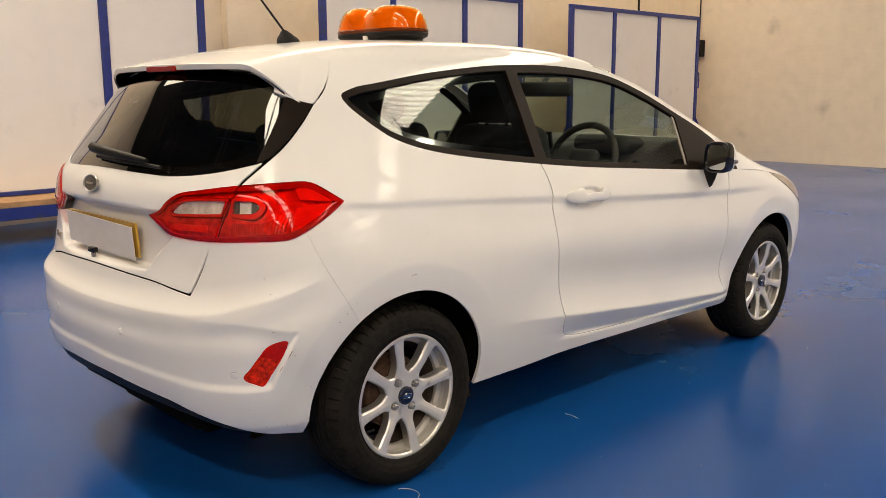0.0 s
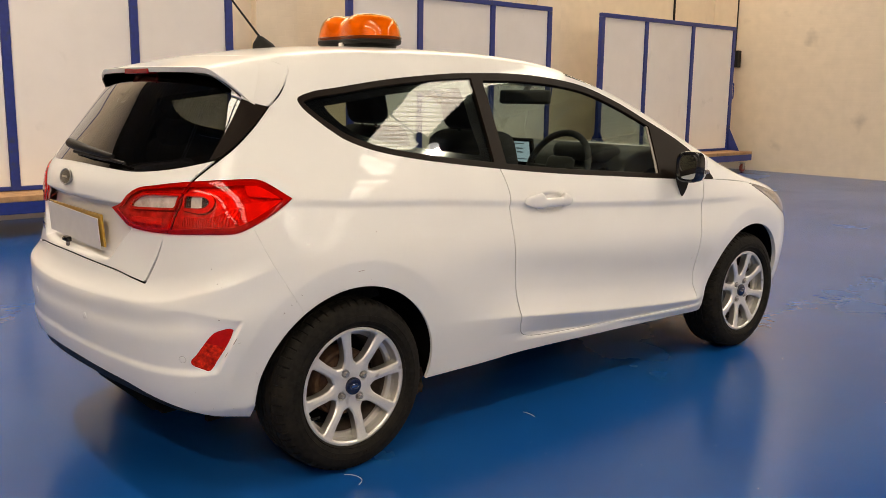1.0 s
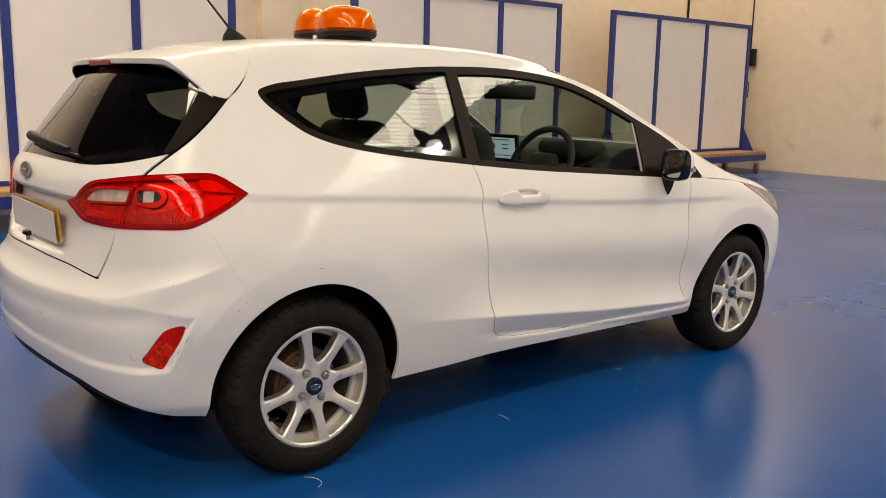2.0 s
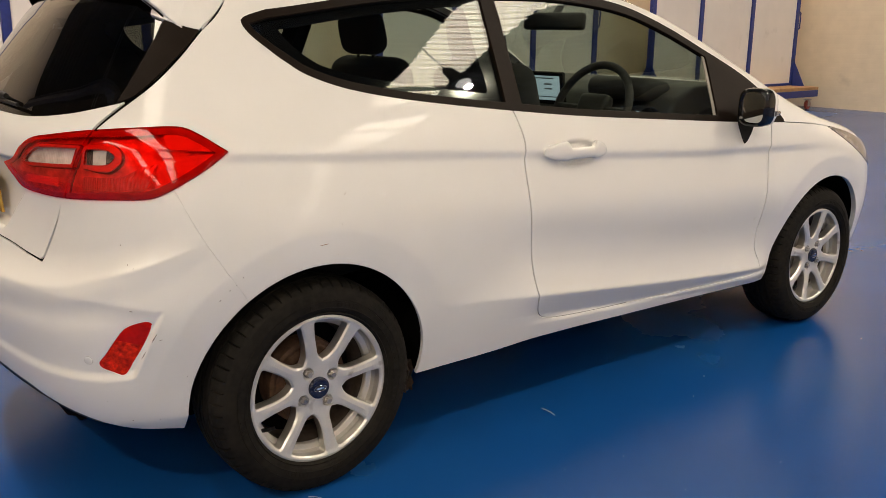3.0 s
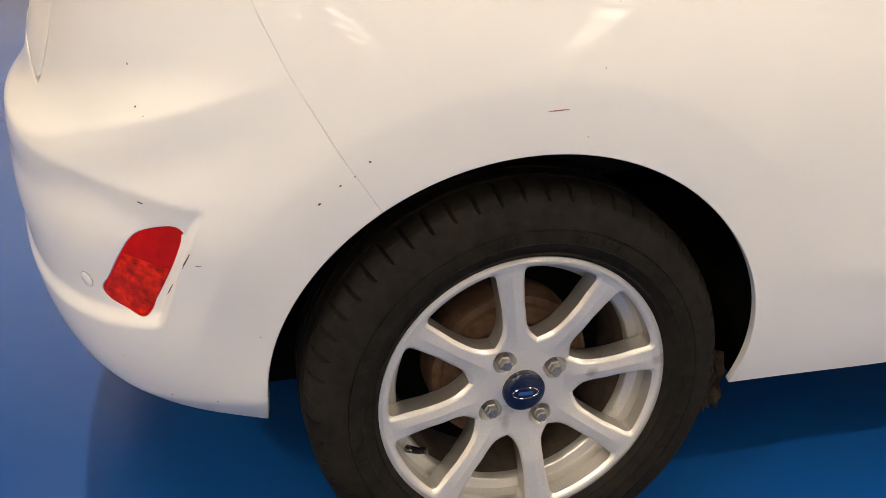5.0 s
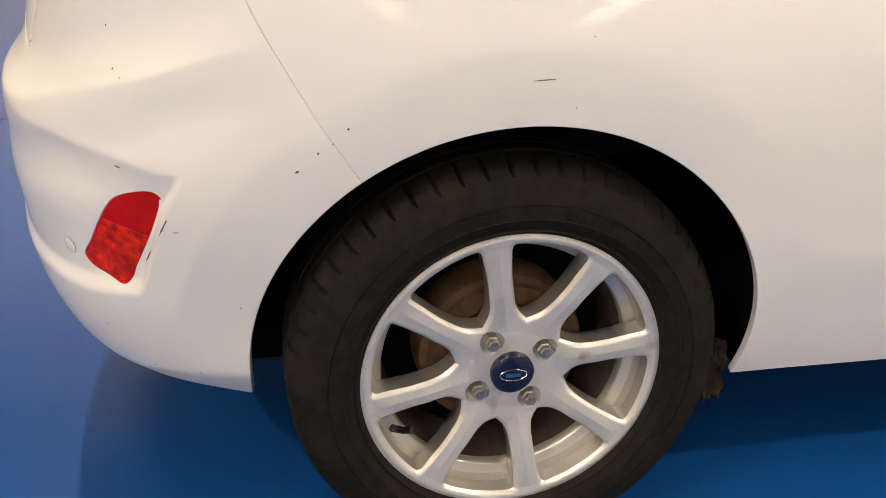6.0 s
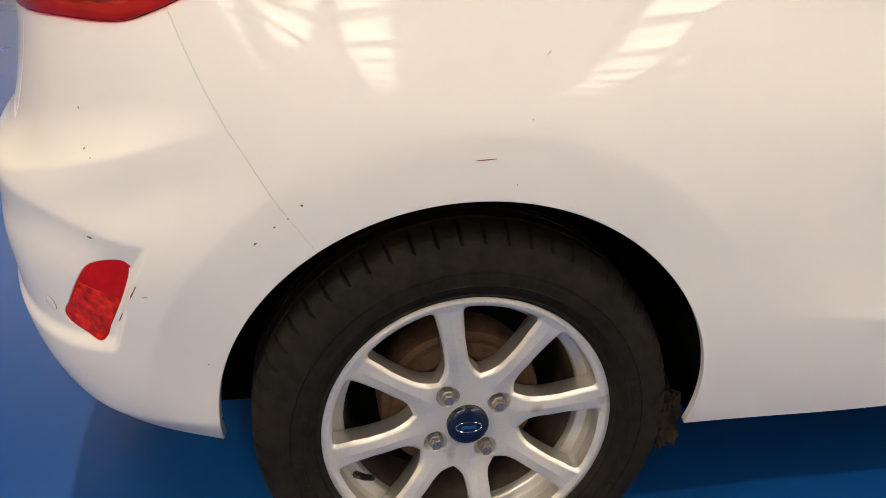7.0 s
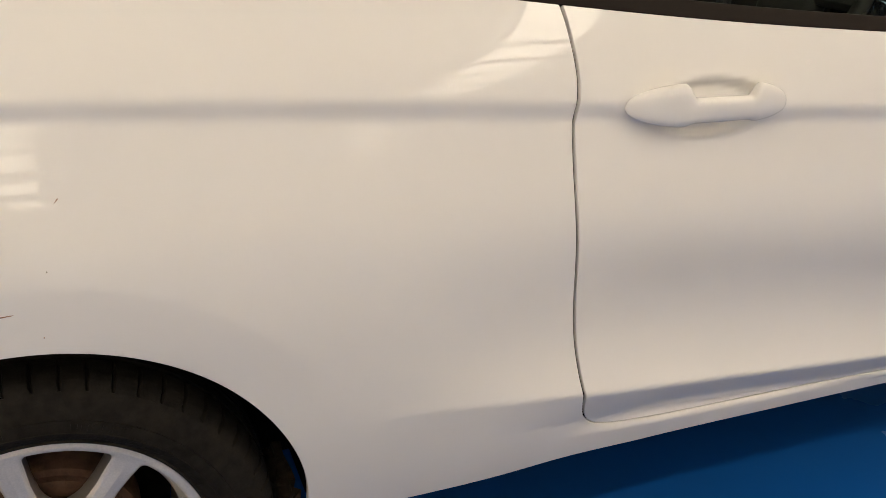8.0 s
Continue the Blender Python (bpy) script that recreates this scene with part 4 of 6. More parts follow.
for k, flip in enumerate((lambda s: s, lambda s: mirrored(*s))):
    panel("window_surround", flip(surround), TRIM, car, "satin black window surround")
    q = panel("quarter_window", flip(quarter), GLASS, car, "green-tinted quarter window")
    panel("frit_band", flip(frit), GLOSSBLACK, q, "black printed border")
    w = panel("door_window", flip(drop), GLASS, doors[k], "green-tinted door glass")
    q.visible_shadow = w.visible_shadow = False
    panel("glass_channel", flip(channel), STRIP, w, "pale channel at the front of the glass")


# tailgate with the number plate's recess, rear screen and spoiler
POCKET = within(outline((-1.35, 0.752), (-1.35, 0.752), (-0.945, 0.753), (-0.918, 0.762), (-0.878, 0.808), (-0.814, 0.868), (-0.805, 0.90), (-0.83, 0.942), (-0.90, 0.948), (-1.35, 0.955), (-1.35, 0.955)))


def recess(u, v):
    return -0.040 * step(-POCKET(u, v), -0.002, 0.026)


gate = side_sheet((-1.244, -0.45), (0.69, 1.12), [inside(TAILGATE, 0.0068), outside(SCREEN_LOOP, 0.001), outside(LAMP, 0.0015)], 0.009, depth=0.005, shift=recess)
tailgate = panel("tailgate", gate, WHITE, car, "white painted tailgate with a plate recess", both=True)
TOPLINE = lambda u, v: v - np.interp(u, [-1.3, -0.6, -0.42, -0.315], [1.42, 1.395, 1.305, 1.262])
pane = side_sheet((-1.244, -0.26), (1.03, 1.40), [inside(SCREEN_LOOP, 0.001), TOPLINE], 0.02, proud=-0.003, depth=0.004)
rear_screen = panel("rear_screen", pane, REARGLASS, tailgate, "dark tinted rear screen", both=True)
rear_screen.visible_shadow = False
border = side_sheet((-1.244, -0.26), (1.03, 1.40), [inside(SCREEN_LOOP, 0.002), TOPLINE, outside(lambda u, v: np.maximum(SCREEN_LOOP(u, v) + 0.03, u + 0.545 - 0.45 * (v - 1.1)))], 0.012, proud=-0.006, depth=0.0)
panel("screen_border", border, TRIM, tailgate, "black printed screen border", both=True)
BLADELINE = lambda u, v: v - np.interp(u, [-0.913, -0.566, -0.502, -0.445, -0.399, -0.361, -0.311], [1.356, 1.314, 1.298, 1.284, 1.274, 1.267, 1.260])
blade = side_sheet((-0.56, -0.26), (1.08, 1.32), [inside(SCREEN_LOOP, 0.002), BLADELINE, lambda u, v: (-0.530 + 0.45 * (v - 1.1)) - u], 0.01, proud=0.004, depth=0.012)
for sheet in (blade, mirrored(*blade)):
    panel("side_blade", sheet, TRIM, tailgate, "black aero blade beside the screen")


def spoiler_skin(x, y, z):
    """The roof's form carried on over the screen."""
    ay = np.abs(y)
    return smax(ay - PLAN(x) - TUMBLE(z), z - TOP(x) + CROWN(x) * ay * ay, 0.12)


def spoiler():
    tail = lambda v: -0.398 + 0.24 * v * v + 2.6 * np.maximum(np.abs(v) - 0.50, 0) ** 1.6
    uv, tri = net(grid(-0.42, -0.06, 0.01), grid(-0.66, 0.66, 0.01), [lambda u, v: u - SPOIL_GAP(np.abs(v)) + 0.003, lambda u, v: tail(v) - u])
    lo, hi = np.full(len(uv), 0.5), np.full(len(uv), 1.7)
    for _ in range(34):
        mid = (lo + hi) / 2
        low = spoiler_skin(uv[:, 0], uv[:, 1], mid) < 0
        lo, hi = np.where(low, mid, lo), np.where(low, hi, mid)
    p = np.stack([uv[:, 0], uv[:, 1], lo], -1)
    keep = (p[:, 2] > 1.262)[tri].all(1)
    tri = tri[keep]
    e = 0.0015
    n = np.stack([spoiler_skin(*(p + e * d).T) - spoiler_skin(*(p - e * d).T) for d in np.eye(3)], -1)
    n /= np.linalg.norm(n, axis=1, keepdims=True)
    top = flanged(p, n, tri, 0.016, 0.003)
    under = p - np.array([0, 0, 1]) * (0.016 + 0.12 * np.clip(uv[:, 0] - tail(uv[:, 1]), 0, 0.25) * step(np.abs(uv[:, 1]), 0.60, 0.42))[:, None]
    return top, (under, -n, [tuple(t) for t in tri.tolist()])


top, under = spoiler()
tail_spoiler = panel("spoiler", top, WHITE, tailgate, "white painted roof spoiler")
panel("spoiler_underside", under, TRIM, tailgate, "dark underside of the spoiler")

cheek = cut_sheet((-0.50, -0.12), (1.22, 1.44), [inside(TAILGATE, 0.0045), lambda u, v: -0.003 - BLADELINE(u, v)], [lambda x, y, z: z - 1.395], 0.008, proud=0.0055, depth=0.010)
for sheet in (cheek, mirrored(*cheek)):
    panel("spoiler_cheek", sheet, WHITE, tailgate)

# rear bumper
def scoop(u, v):
    """The hollow round the fog lamp: under a crease that fades inboard, over a lip that runs on round the tail."""
    line = np.interp(u, [-0.95, -0.57, -0.487, -0.433], [0.660, 0.638, 0.622, 0.606])
    fade = np.interp(u, [-0.95, -0.70, -0.53], [0.10, 0.065, 0.040])
    lip = np.interp(u, [-1.25, -0.95, -0.70, -0.56, -0.50], [0.465, 0.452, 0.432, 0.425, 0.430])
    edge = np.interp(v, [0.43, 0.60], [-0.490, -0.412])
    t = np.clip(soft_ramp(line - v, 0.002) / (fade + 0.012), 0, 1)
    hollow = (1 - (1 - t) ** 2) * step(v, lip - 0.006, lip + 0.026) * step(u, edge + 0.003, edge - 0.012)
    return -0.011 * hollow * np.interp(u, [-0.95, -0.66, -0.54], [0.45, 0.80, 1.0])


shell = cut_sheet((-1.244, -0.18), (0.24, 0.92), [inside(BUMPER, 0.0012), outside(LAMP, 0.0015), outside(FOG, 0.001)], clear_of_arches(), 0.0045, depth=0.012, shift=scoop)
bumper = panel("rear_bumper", shell, WHITE, car, "white painted rear bumper with chips and scuffs", both=True)
LOWER = within(outline((-1.35, 0.403), (-1.35, 0.403), (-1.1, 0.400), (-0.82, 0.369), (-0.74, 0.346), (-0.61, 0.300), (-0.55, 0.274), (-0.55, 0.274), (-0.62, 0.270), (-0.74, 0.312), (-0.9, 0.340), (-1.1, 0.358), (-1.35, 0.362), (-1.35, 0.362)))
skirt = side_sheet((-1.244, -0.5), (0.24, 0.42), [inside(LOWER)], 0.012, proud=-0.012, depth=0.02)
panel("bumper_skirt", skirt, BLACK, bumper, "black plastic lower bumper skirt", both=True)
fog = side_sheet((-0.58, -0.42), (0.43, 0.61), [inside(FOG, 0.001)], 0.005, proud=0.0, depth=0.015, shift=lambda u, v: scoop(u, v) - 0.001)
prism = side_sheet((-0.58, -0.42), (0.43, 0.61), [inside(FOG, 0.004), lambda u, v: v - (0.530 - 0.35 * (u + 0.50))], 0.005, depth=0.002, shift=lambda u, v: scoop(u, v), roll=0.0005)
lip = side_sheet((-0.54, -0.40), (0.43, 0.62), [inside(FOG, -0.0075), outside(FOG, -0.0015), lambda u, v: v - 0.570, lambda u, v: np.interp(v, [0.45, 0.60], [-0.500, -0.424]) - u], 0.004, depth=0.006, shift=lambda u, v: scoop(u, v) + 0.0004, roll=0.001)
for sheet in (fog, mirrored(*fog)):
    lens = panel("fog_reflector", sheet, FOGRED, bumper, "red rear fog reflector")
    flip = sheet is not fog
    panel("reflector_lip", mirrored(*lip) if flip else lip, WHITE, lens, "white moulded lip beside the reflector")
    panel("reflector_prism", mirrored(*prism) if flip else prism, FOGLOW, lens, "prism field, brighter red painted for the light it throws back")

# tail lamps: an outer lamp on the body and an inner lamp on the tailgate
def bulge(u, v):
    return 0.003 + 0.010 * np.clip(-LAMP(u, v) / 0.05, 0, 1) ** 0.5 * 0.6


FACET_UP = within(outline((-0.412, 1.017), (-0.412, 1.017), (-0.376, 1.015), (-0.323, 0.999), (-0.274, 0.9755), (-0.274, 0.9755), (-0.31, 0.976), (-0.400, 0.984), (-0.400, 0.984)))
FACET_LOW = within(outline((-0.408, 0.962), (-0.408, 0.962), (-0.319, 0.968), (-0.277, 0.968), (-0.277, 0.968), (-0.335, 0.927), (-0.425, 0.896), (-0.425, 0.896)))
FACET_MID = within(outline((-0.594, 0.922), (-0.594, 0.922), (-0.500, 0.924), (-0.455, 0.944), (-0.418, 0.952), (-0.418, 0.952), (-0.436, 0.898), (-0.436, 0.898), (-0.515, 0.892), (-0.599, 0.892), (-0.599, 0.892)))
BLOCK = within(outline((-0.80, 0.893), (-0.80, 0.893), (-0.675, 0.892), (-0.675, 0.892), (-0.678, 0.912), (-0.678, 0.912), (-0.812, 0.909), (-0.812, 0.909)))
RIM = lambda u, v: LAMP(u, v) + np.interp(u, [-0.75, -0.5], [0.009, 0.0185])
for inner in (False, True):
    half = (lambda u, v: u - HATCH_GAP(v) + 0.003) if inner else (lambda u, v: HATCH_GAP(v) + 0.003 - u)
    owner = tailgate if inner else car
    hole = CLEAR_IN if inner else CLEAR_OUT
    collar = lambda u, v: np.minimum(CLEAR_IN(u, v), CLEAR_OUT(u, v)) - np.interp(u, [-0.60, -0.53], [0.006, 0.015])
    ring = lambda u, v: collar(u, v) - 0.0035
    clear_of_ring = outside(lambda u, v: ring(u, v) - 0.0005)
    span = ((-0.95, -0.23), (0.85, 1.05))
    level = lambda lift: (lambda u, v: bulge(u, v) + lift)
    flat = lambda cuts, lift, pitch=0.006: side_sheet(*span, [half, *cuts], pitch, shift=level(lift), depth=0.004, roll=0.0007)
    sheets = [
        ("reflector_bed", LAMPBACK, "reflector bed behind the red lens", side_sheet(*span, [inside(LAMP, 0.004), half, outside(hole)], 0.006, shift=level(-0.0165), depth=0.004, roll=0.0)),
        ("lamp_rim", LAMPRIM, "darker rim inside the lens", flat([inside(LAMP, 0.0025), outside(RIM)], -0.0040)),
        ("lamp_collar", LAMPCOLLAR, "collar round the clear segment", flat([inside(LAMP, 0.0105), collar, outside(hole)], -0.0030, 0.005)),
        ("collar_groove", LAMPGROOVE, "dark groove round the collar", flat([inside(LAMP, 0.0105), ring, outside(lambda u, v: collar(u, v) + 0.0002)], -0.0115, 0.005)),
        ("clear_segment", FLUTED, "fluted bright reflector", side_sheet(*span, [inside(hole, 0.001), half, lambda u, v: u + (0.50 if inner else 0.536), lambda u, v: (-1.0 if inner else -0.574) - u], 0.005, shift=level(-0.014), depth=0.004)),
        ("clear_cover", CLEARGLASS, "clear lens cover", side_sheet(*span, [inside(hole, 0.0), half], 0.006, shift=level(0.001), depth=0.003)),
    ]
    if inner:
        sheets.append(("lamp_block", LAMPFACET, "bright reflector block", flat([BLOCK, clear_of_ring], -0.0080)))
    else:
        sheets.append(("lamp_facet", LAMPFACET, "bright upper facet", flat([FACET_UP, clear_of_ring], -0.0060)))
        sheets.append(("lamp_facet", LAMPFACET, "bright lower facet", flat([FACET_LOW, clear_of_ring], -0.0080)))
        sheets.append(("lamp_facet", LAMPRIBS, "ribbed facet", flat([FACET_MID, clear_of_ring], -0.0100)))
        sheets.append(("smoked_segment", SMOKE, "dark end of the clear segment", side_sheet(*span, [inside(hole, 0.001), half, lambda u, v: -0.536 - u], 0.005, shift=level(-0.012), depth=0.004)))
        sheets.append(("smoked_segment", SMOKE, "dark end of the clear segment", side_sheet(*span, [inside(hole, 0.001), half, lambda u, v: u + 0.574], 0.005, shift=level(-0.012), depth=0.004)))
    lens_sheet = side_sheet(*span, [inside(LAMP, 0.0015), half, outside(hole)], 0.006, shift=level(0.001), depth=0.012)
    for flip in (lambda s: s, lambda s: mirrored(*s)):
        lamp = panel("tail_lamp", flip(lens_sheet), REDGLASS, owner, "red tail lamp lens over bright reflectors")
        for name, mat, tag, sheet in sheets:
            panel(name, flip(sheet), mat, lamp, tag)

# dark hollow parts: arch liners, underbody and shut-line backing
def arch_liner(cx, s):
    """A liner that starts behind the lip of the wheel opening."""
    turn = np.linspace(radians(-8), radians(186), 80)
    ex, ez = cx + (0.001 if cx < 1 else -0.004) + 0.354 * np.where(turn > math.pi, -1.0, np.cos(turn)), 0.305 + 0.361 * np.sin(turn)
    lip = -skin(station(ex, np.full(80, -0.8)), ez)[:, 1]
    for _ in range(6):
        lip = -skin(station(ex, -lip), ez)[:, 1]
    rings = [(ex, lip - 0.012, ez), (cx + 1.05 * (ex - cx), lip - 0.022, 0.305 + 1.05 * (ez - 0.305)), (cx + 1.06 * (ex - cx), np.full(80, 0.50), 0.305 + 1.06 * (ez - 0.305)), (cx + 0.2 * (ex - cx), np.full(80, 0.48), 0.305 + 0.2 * (ez - 0.305))]
    p = np.concatenate([np.stack([a, s * b, c], -1) for a, b, c in rings])
    f = [(r * 80 + k, r * 80 + k + 1, r * 80 + 81 + k, r * 80 + 80 + k) for r in range(3) for k in range(79)]
    return link_mesh("arch_liner", p, f, DARK, car, "dark wheel arch liner")


for cx in (0.0, 2.493):
    for s in (-1, 1):
        arch_liner(cx, s)
for s in (-1, 1):
    part("inner_arch", boxes((-0.40, 0.43, s * 0.475 - 0.01, s * 0.475 + 0.01, 0.182, 0.66)), DARK, car)
part("underbody", boxes((-0.55, -0.33, -0.46, 0.46, 0.235, 0.30), (-0.326, 3.2, -0.46, 0.46, 0.18, 0.30), (0.42, 2.07, -0.56, 0.56, 0.175, 0.30), bevel=0.01), DARK, car)
backing = cut_sheet((-1.244, 2.2), (0.27, 0.99), [lambda u, v: v - np.interp(u, [1.0, 1.7, 2.2], [0.99, 0.93, 0.90]), outside(within(outline((-1.35, 1.05), (-1.35, 1.05), (-0.3, 1.05), (-0.3, 1.05), (-0.3, 0.92), (-0.3, 0.92), (-1.35, 0.92), (-1.35, 0.92))))], clear_of_arches(0.02), 0.03, proud=-0.055, depth=0.0)
panel("inner_shell", backing, CABIN, car, "dark inner panels and door cards", both=True)


# rubber seals that close the shut lines from behind
for name, fd, a, z in (("tailgate_seal", TAILGATE, (-1.244, -0.30), (0.69, 1.25)), ("door_seal", DOOR, (0.69, 2.07), (0.25, 1.03)), ("bumper_seal", BUMPER, (-0.70, -0.18), (0.56, 0.92))):
    band = cut_sheet(a, z, [lambda u, v: np.abs(fd(u, v)) - 0.012, outside(DLO, 0.0), outside(LAMP, -0.001)], clear_of_arches(0.002), 0.012, proud=-0.007, depth=0.0)
    if name == "tailgate_seal":
        panel(name, band, GAP, car, both=True)
    else:
        panel(name, band, GAP, car)
        panel(name, mirrored(*band), GAP, car)

# dark trim inside the rear pillars
pillar_trim = cut_sheet((-0.52, 0.75), (0.93, 1.40), [outside(DLO, -0.012), outside(SCREEN_LOOP, -0.03)], [roof_edge], 0.03, proud=-0.03, depth=0.0)
for sheet in (pillar_trim, mirrored(*pillar_trim)):
    panel("pillar_trim", sheet, CABIN, car, "dark inner pillar trim")


# wheels
def alloy_wheel(turn):
    """Places, normals and faces of an eight-spoke face: hub, spokes with hollows between them, and rim."""
    def spoke(u, v):
        k = math.tau / 8
        off = (v - radians(turn) + k / 2) % k - k / 2
        return np.abs(u * np.sin(off)), off
    def face(u, v):
        d, _ = spoke(u, v)
        bar = d - np.interp(u, [0.05, 0.09, 0.14, 0.185, 0.2], [0.021, 0.0168, 0.0160, 0.0195, 0.0215])
        hub = u - 0.071
        k = 0.038
        h = np.clip(0.5 + 0.5 * (hub - bar) / k, 0, 1)
        q = hub * (1 - h) + bar * h - k * h * (1 - h)
        hold = 0.1905 - u
        h = np.clip(0.5 + 0.5 * (hold - q) / 0.009, 0, 1)
        return hold * (1 - h) + q * h - 0.009 * h * (1 - h)
    def height(u, v):
        d, _ = spoke(u, v)
        crown = np.interp(u, [0.03, 0.06, 0.085, 0.12, 0.17, 0.188, 0.199, 0.2045], [-0.005, -0.005, -0.001, 0.006, 0.010, 0.010, 0.012, 0.010])
        edge = np.clip(-face(u, v) / 0.0055, 0, 1)
        dip = 0.013 * np.clip(1 - np.minimum(np.abs((v - radians(turn) - math.tau / 16 + math.pi / 4) % (math.pi / 2) - math.pi / 4) * u, 1) ** 2 / 0.00027 - (u - 0.054) ** 2 / 0.00027, 0, 1) ** 0.3
        ridge = 0.18 * np.minimum(d, 0.02) * np.clip((u - 0.06) / 0.03, 0, 1) * np.clip((0.186 - u) / 0.02, 0, 1)
        return crown - 0.0045 * (1 - edge) ** 2 - dip - ridge
    uv, tri = net(grid(0.028, 0.2045, 0.0022), np.linspace(0, math.tau, 721), [face])
    def place(u, v, h):
        return np.stack([1.024 * u * np.cos(v), -h, 1.024 * u * np.sin(v)], -1)
    p = place(uv[:, 0], uv[:, 1], height(uv[:, 0], uv[:, 1]))
    e = 4e-4
    du = place(uv[:, 0] + e, uv[:, 1], height(uv[:, 0] + e, uv[:, 1])) - place(uv[:, 0] - e, uv[:, 1], height(uv[:, 0] - e, uv[:, 1]))
    w = e / uv[:, 0]
    dv = place(uv[:, 0], uv[:, 1] + w, height(uv[:, 0], uv[:, 1] + w)) - place(uv[:, 0], uv[:, 1] - w, height(uv[:, 0], uv[:, 1] - w))
    n = np.cross(du, dv)
    n /= np.maximum(np.linalg.norm(n, axis=1, keepdims=True), 1e-12)
    n *= np.where(n[:, 1:2] > 0, -1, 1)
    seam = (lambda q: (np.abs(q[:, 2]) < 1e-4) & (q[:, 0] > 0))
    p2, n2, faces = flanged(p, n, tri, 0.028, 0.001, skip=seam)
    # walls turn straight in
    p2[len(p) + (len(p2) - len(p)) // 2:] = p2[len(p):len(p) + (len(p2) - len(p)) // 2] + np.array([0, 0.030, 0])
    return p2, n2, faces


def ring_profile(name, profile, mat, parent, sides=120, label=""):
    bm = bmesh.new()
    lathe(bm, profile, sides, "y", cap=False)
    return part(name, bm, mat, parent, label, smooth=True, angle=50)


def tyre(parent):
    """A worn road tyre: grooved tread, notched shoulders, rings on the sidewall."""
    prof = [(-0.084, 0.204), (-0.090, 0.2095), (-0.096, 0.2125), (-0.101, 0.2165), (-0.099, 0.219), (-0.103, 0.226), (-0.1055, 0.233), (-0.1070, 0.2335), (-0.1070, 0.2345), (-0.106, 0.235), (-0.1060, 0.252), (-0.1045, 0.2525), (-0.1045, 0.2535), (-0.1058, 0.254), (-0.1050, 0.258), (-0.102, 0.268), (-0.098, 0.279), (-0.093, 0.287), (-0.088, 0.2925), (-0.082, 0.2975), (-0.074, 0.3015), (-0.060, 0.3045), (-0.046, 0.3055), (-0.0455, 0.299), (-0.0375, 0.299), (-0.037, 0.306), (-0.0145, 0.307), (-0.014, 0.300), (-0.006, 0.300), (-0.0055, 0.3072)]
    prof = prof + [(-h, r) for h, r in prof[::-1]]
    n = 576
    p = []
    for k in range(n):
        a = k * math.tau / n
        for i, (h, r) in enumerate(prof):
            groove = (k + (3 if h > 0 else 0)) % 10 == 0 and 0.046 < abs(h) < 0.0945 and r > 0.289
            p.append(((r - (0.0075 if groove else 0)) * math.cos(a), h, (r - (0.0075 if groove else 0)) * math.sin(a)))
    m = len(prof)
    f = [(k * m + i, (k + 1) % n * m + i, (k + 1) % n * m + i + 1, k * m + i + 1) for k in range(n) for i in range(m - 1)]
    for k in range(8):
        # a row of low moulded bars on the outer sidewall
        start, count = (0.30, 6) if k % 2 else (0.12, 4)
        for b in range(count):
            a = k * math.tau / 8 + start + 0.052 * b
            base = len(p)
            for da, r, h in ((-0.016, 0.239, -0.1072), (0.016, 0.239, -0.1072), (0.016, 0.248, -0.1072), (-0.016, 0.248, -0.1072), (-0.018, 0.238, -0.1050), (0.018, 0.238, -0.1050), (0.018, 0.249, -0.1050), (-0.018, 0.249, -0.1050)):
                p.append((r * math.cos(a + da), h, r * math.sin(a + da)))
            f += [tuple(base + i for i in q) for q in ((0, 1, 2, 3), (0, 4, 5, 1), (1, 5, 6, 2), (2, 6, 7, 3), (3, 7, 4, 0))]
    ob = link_mesh("tyre", p, f, RUBBER, parent, "worn black road tyre with dusty sidewalls", smooth=False)
    return ob


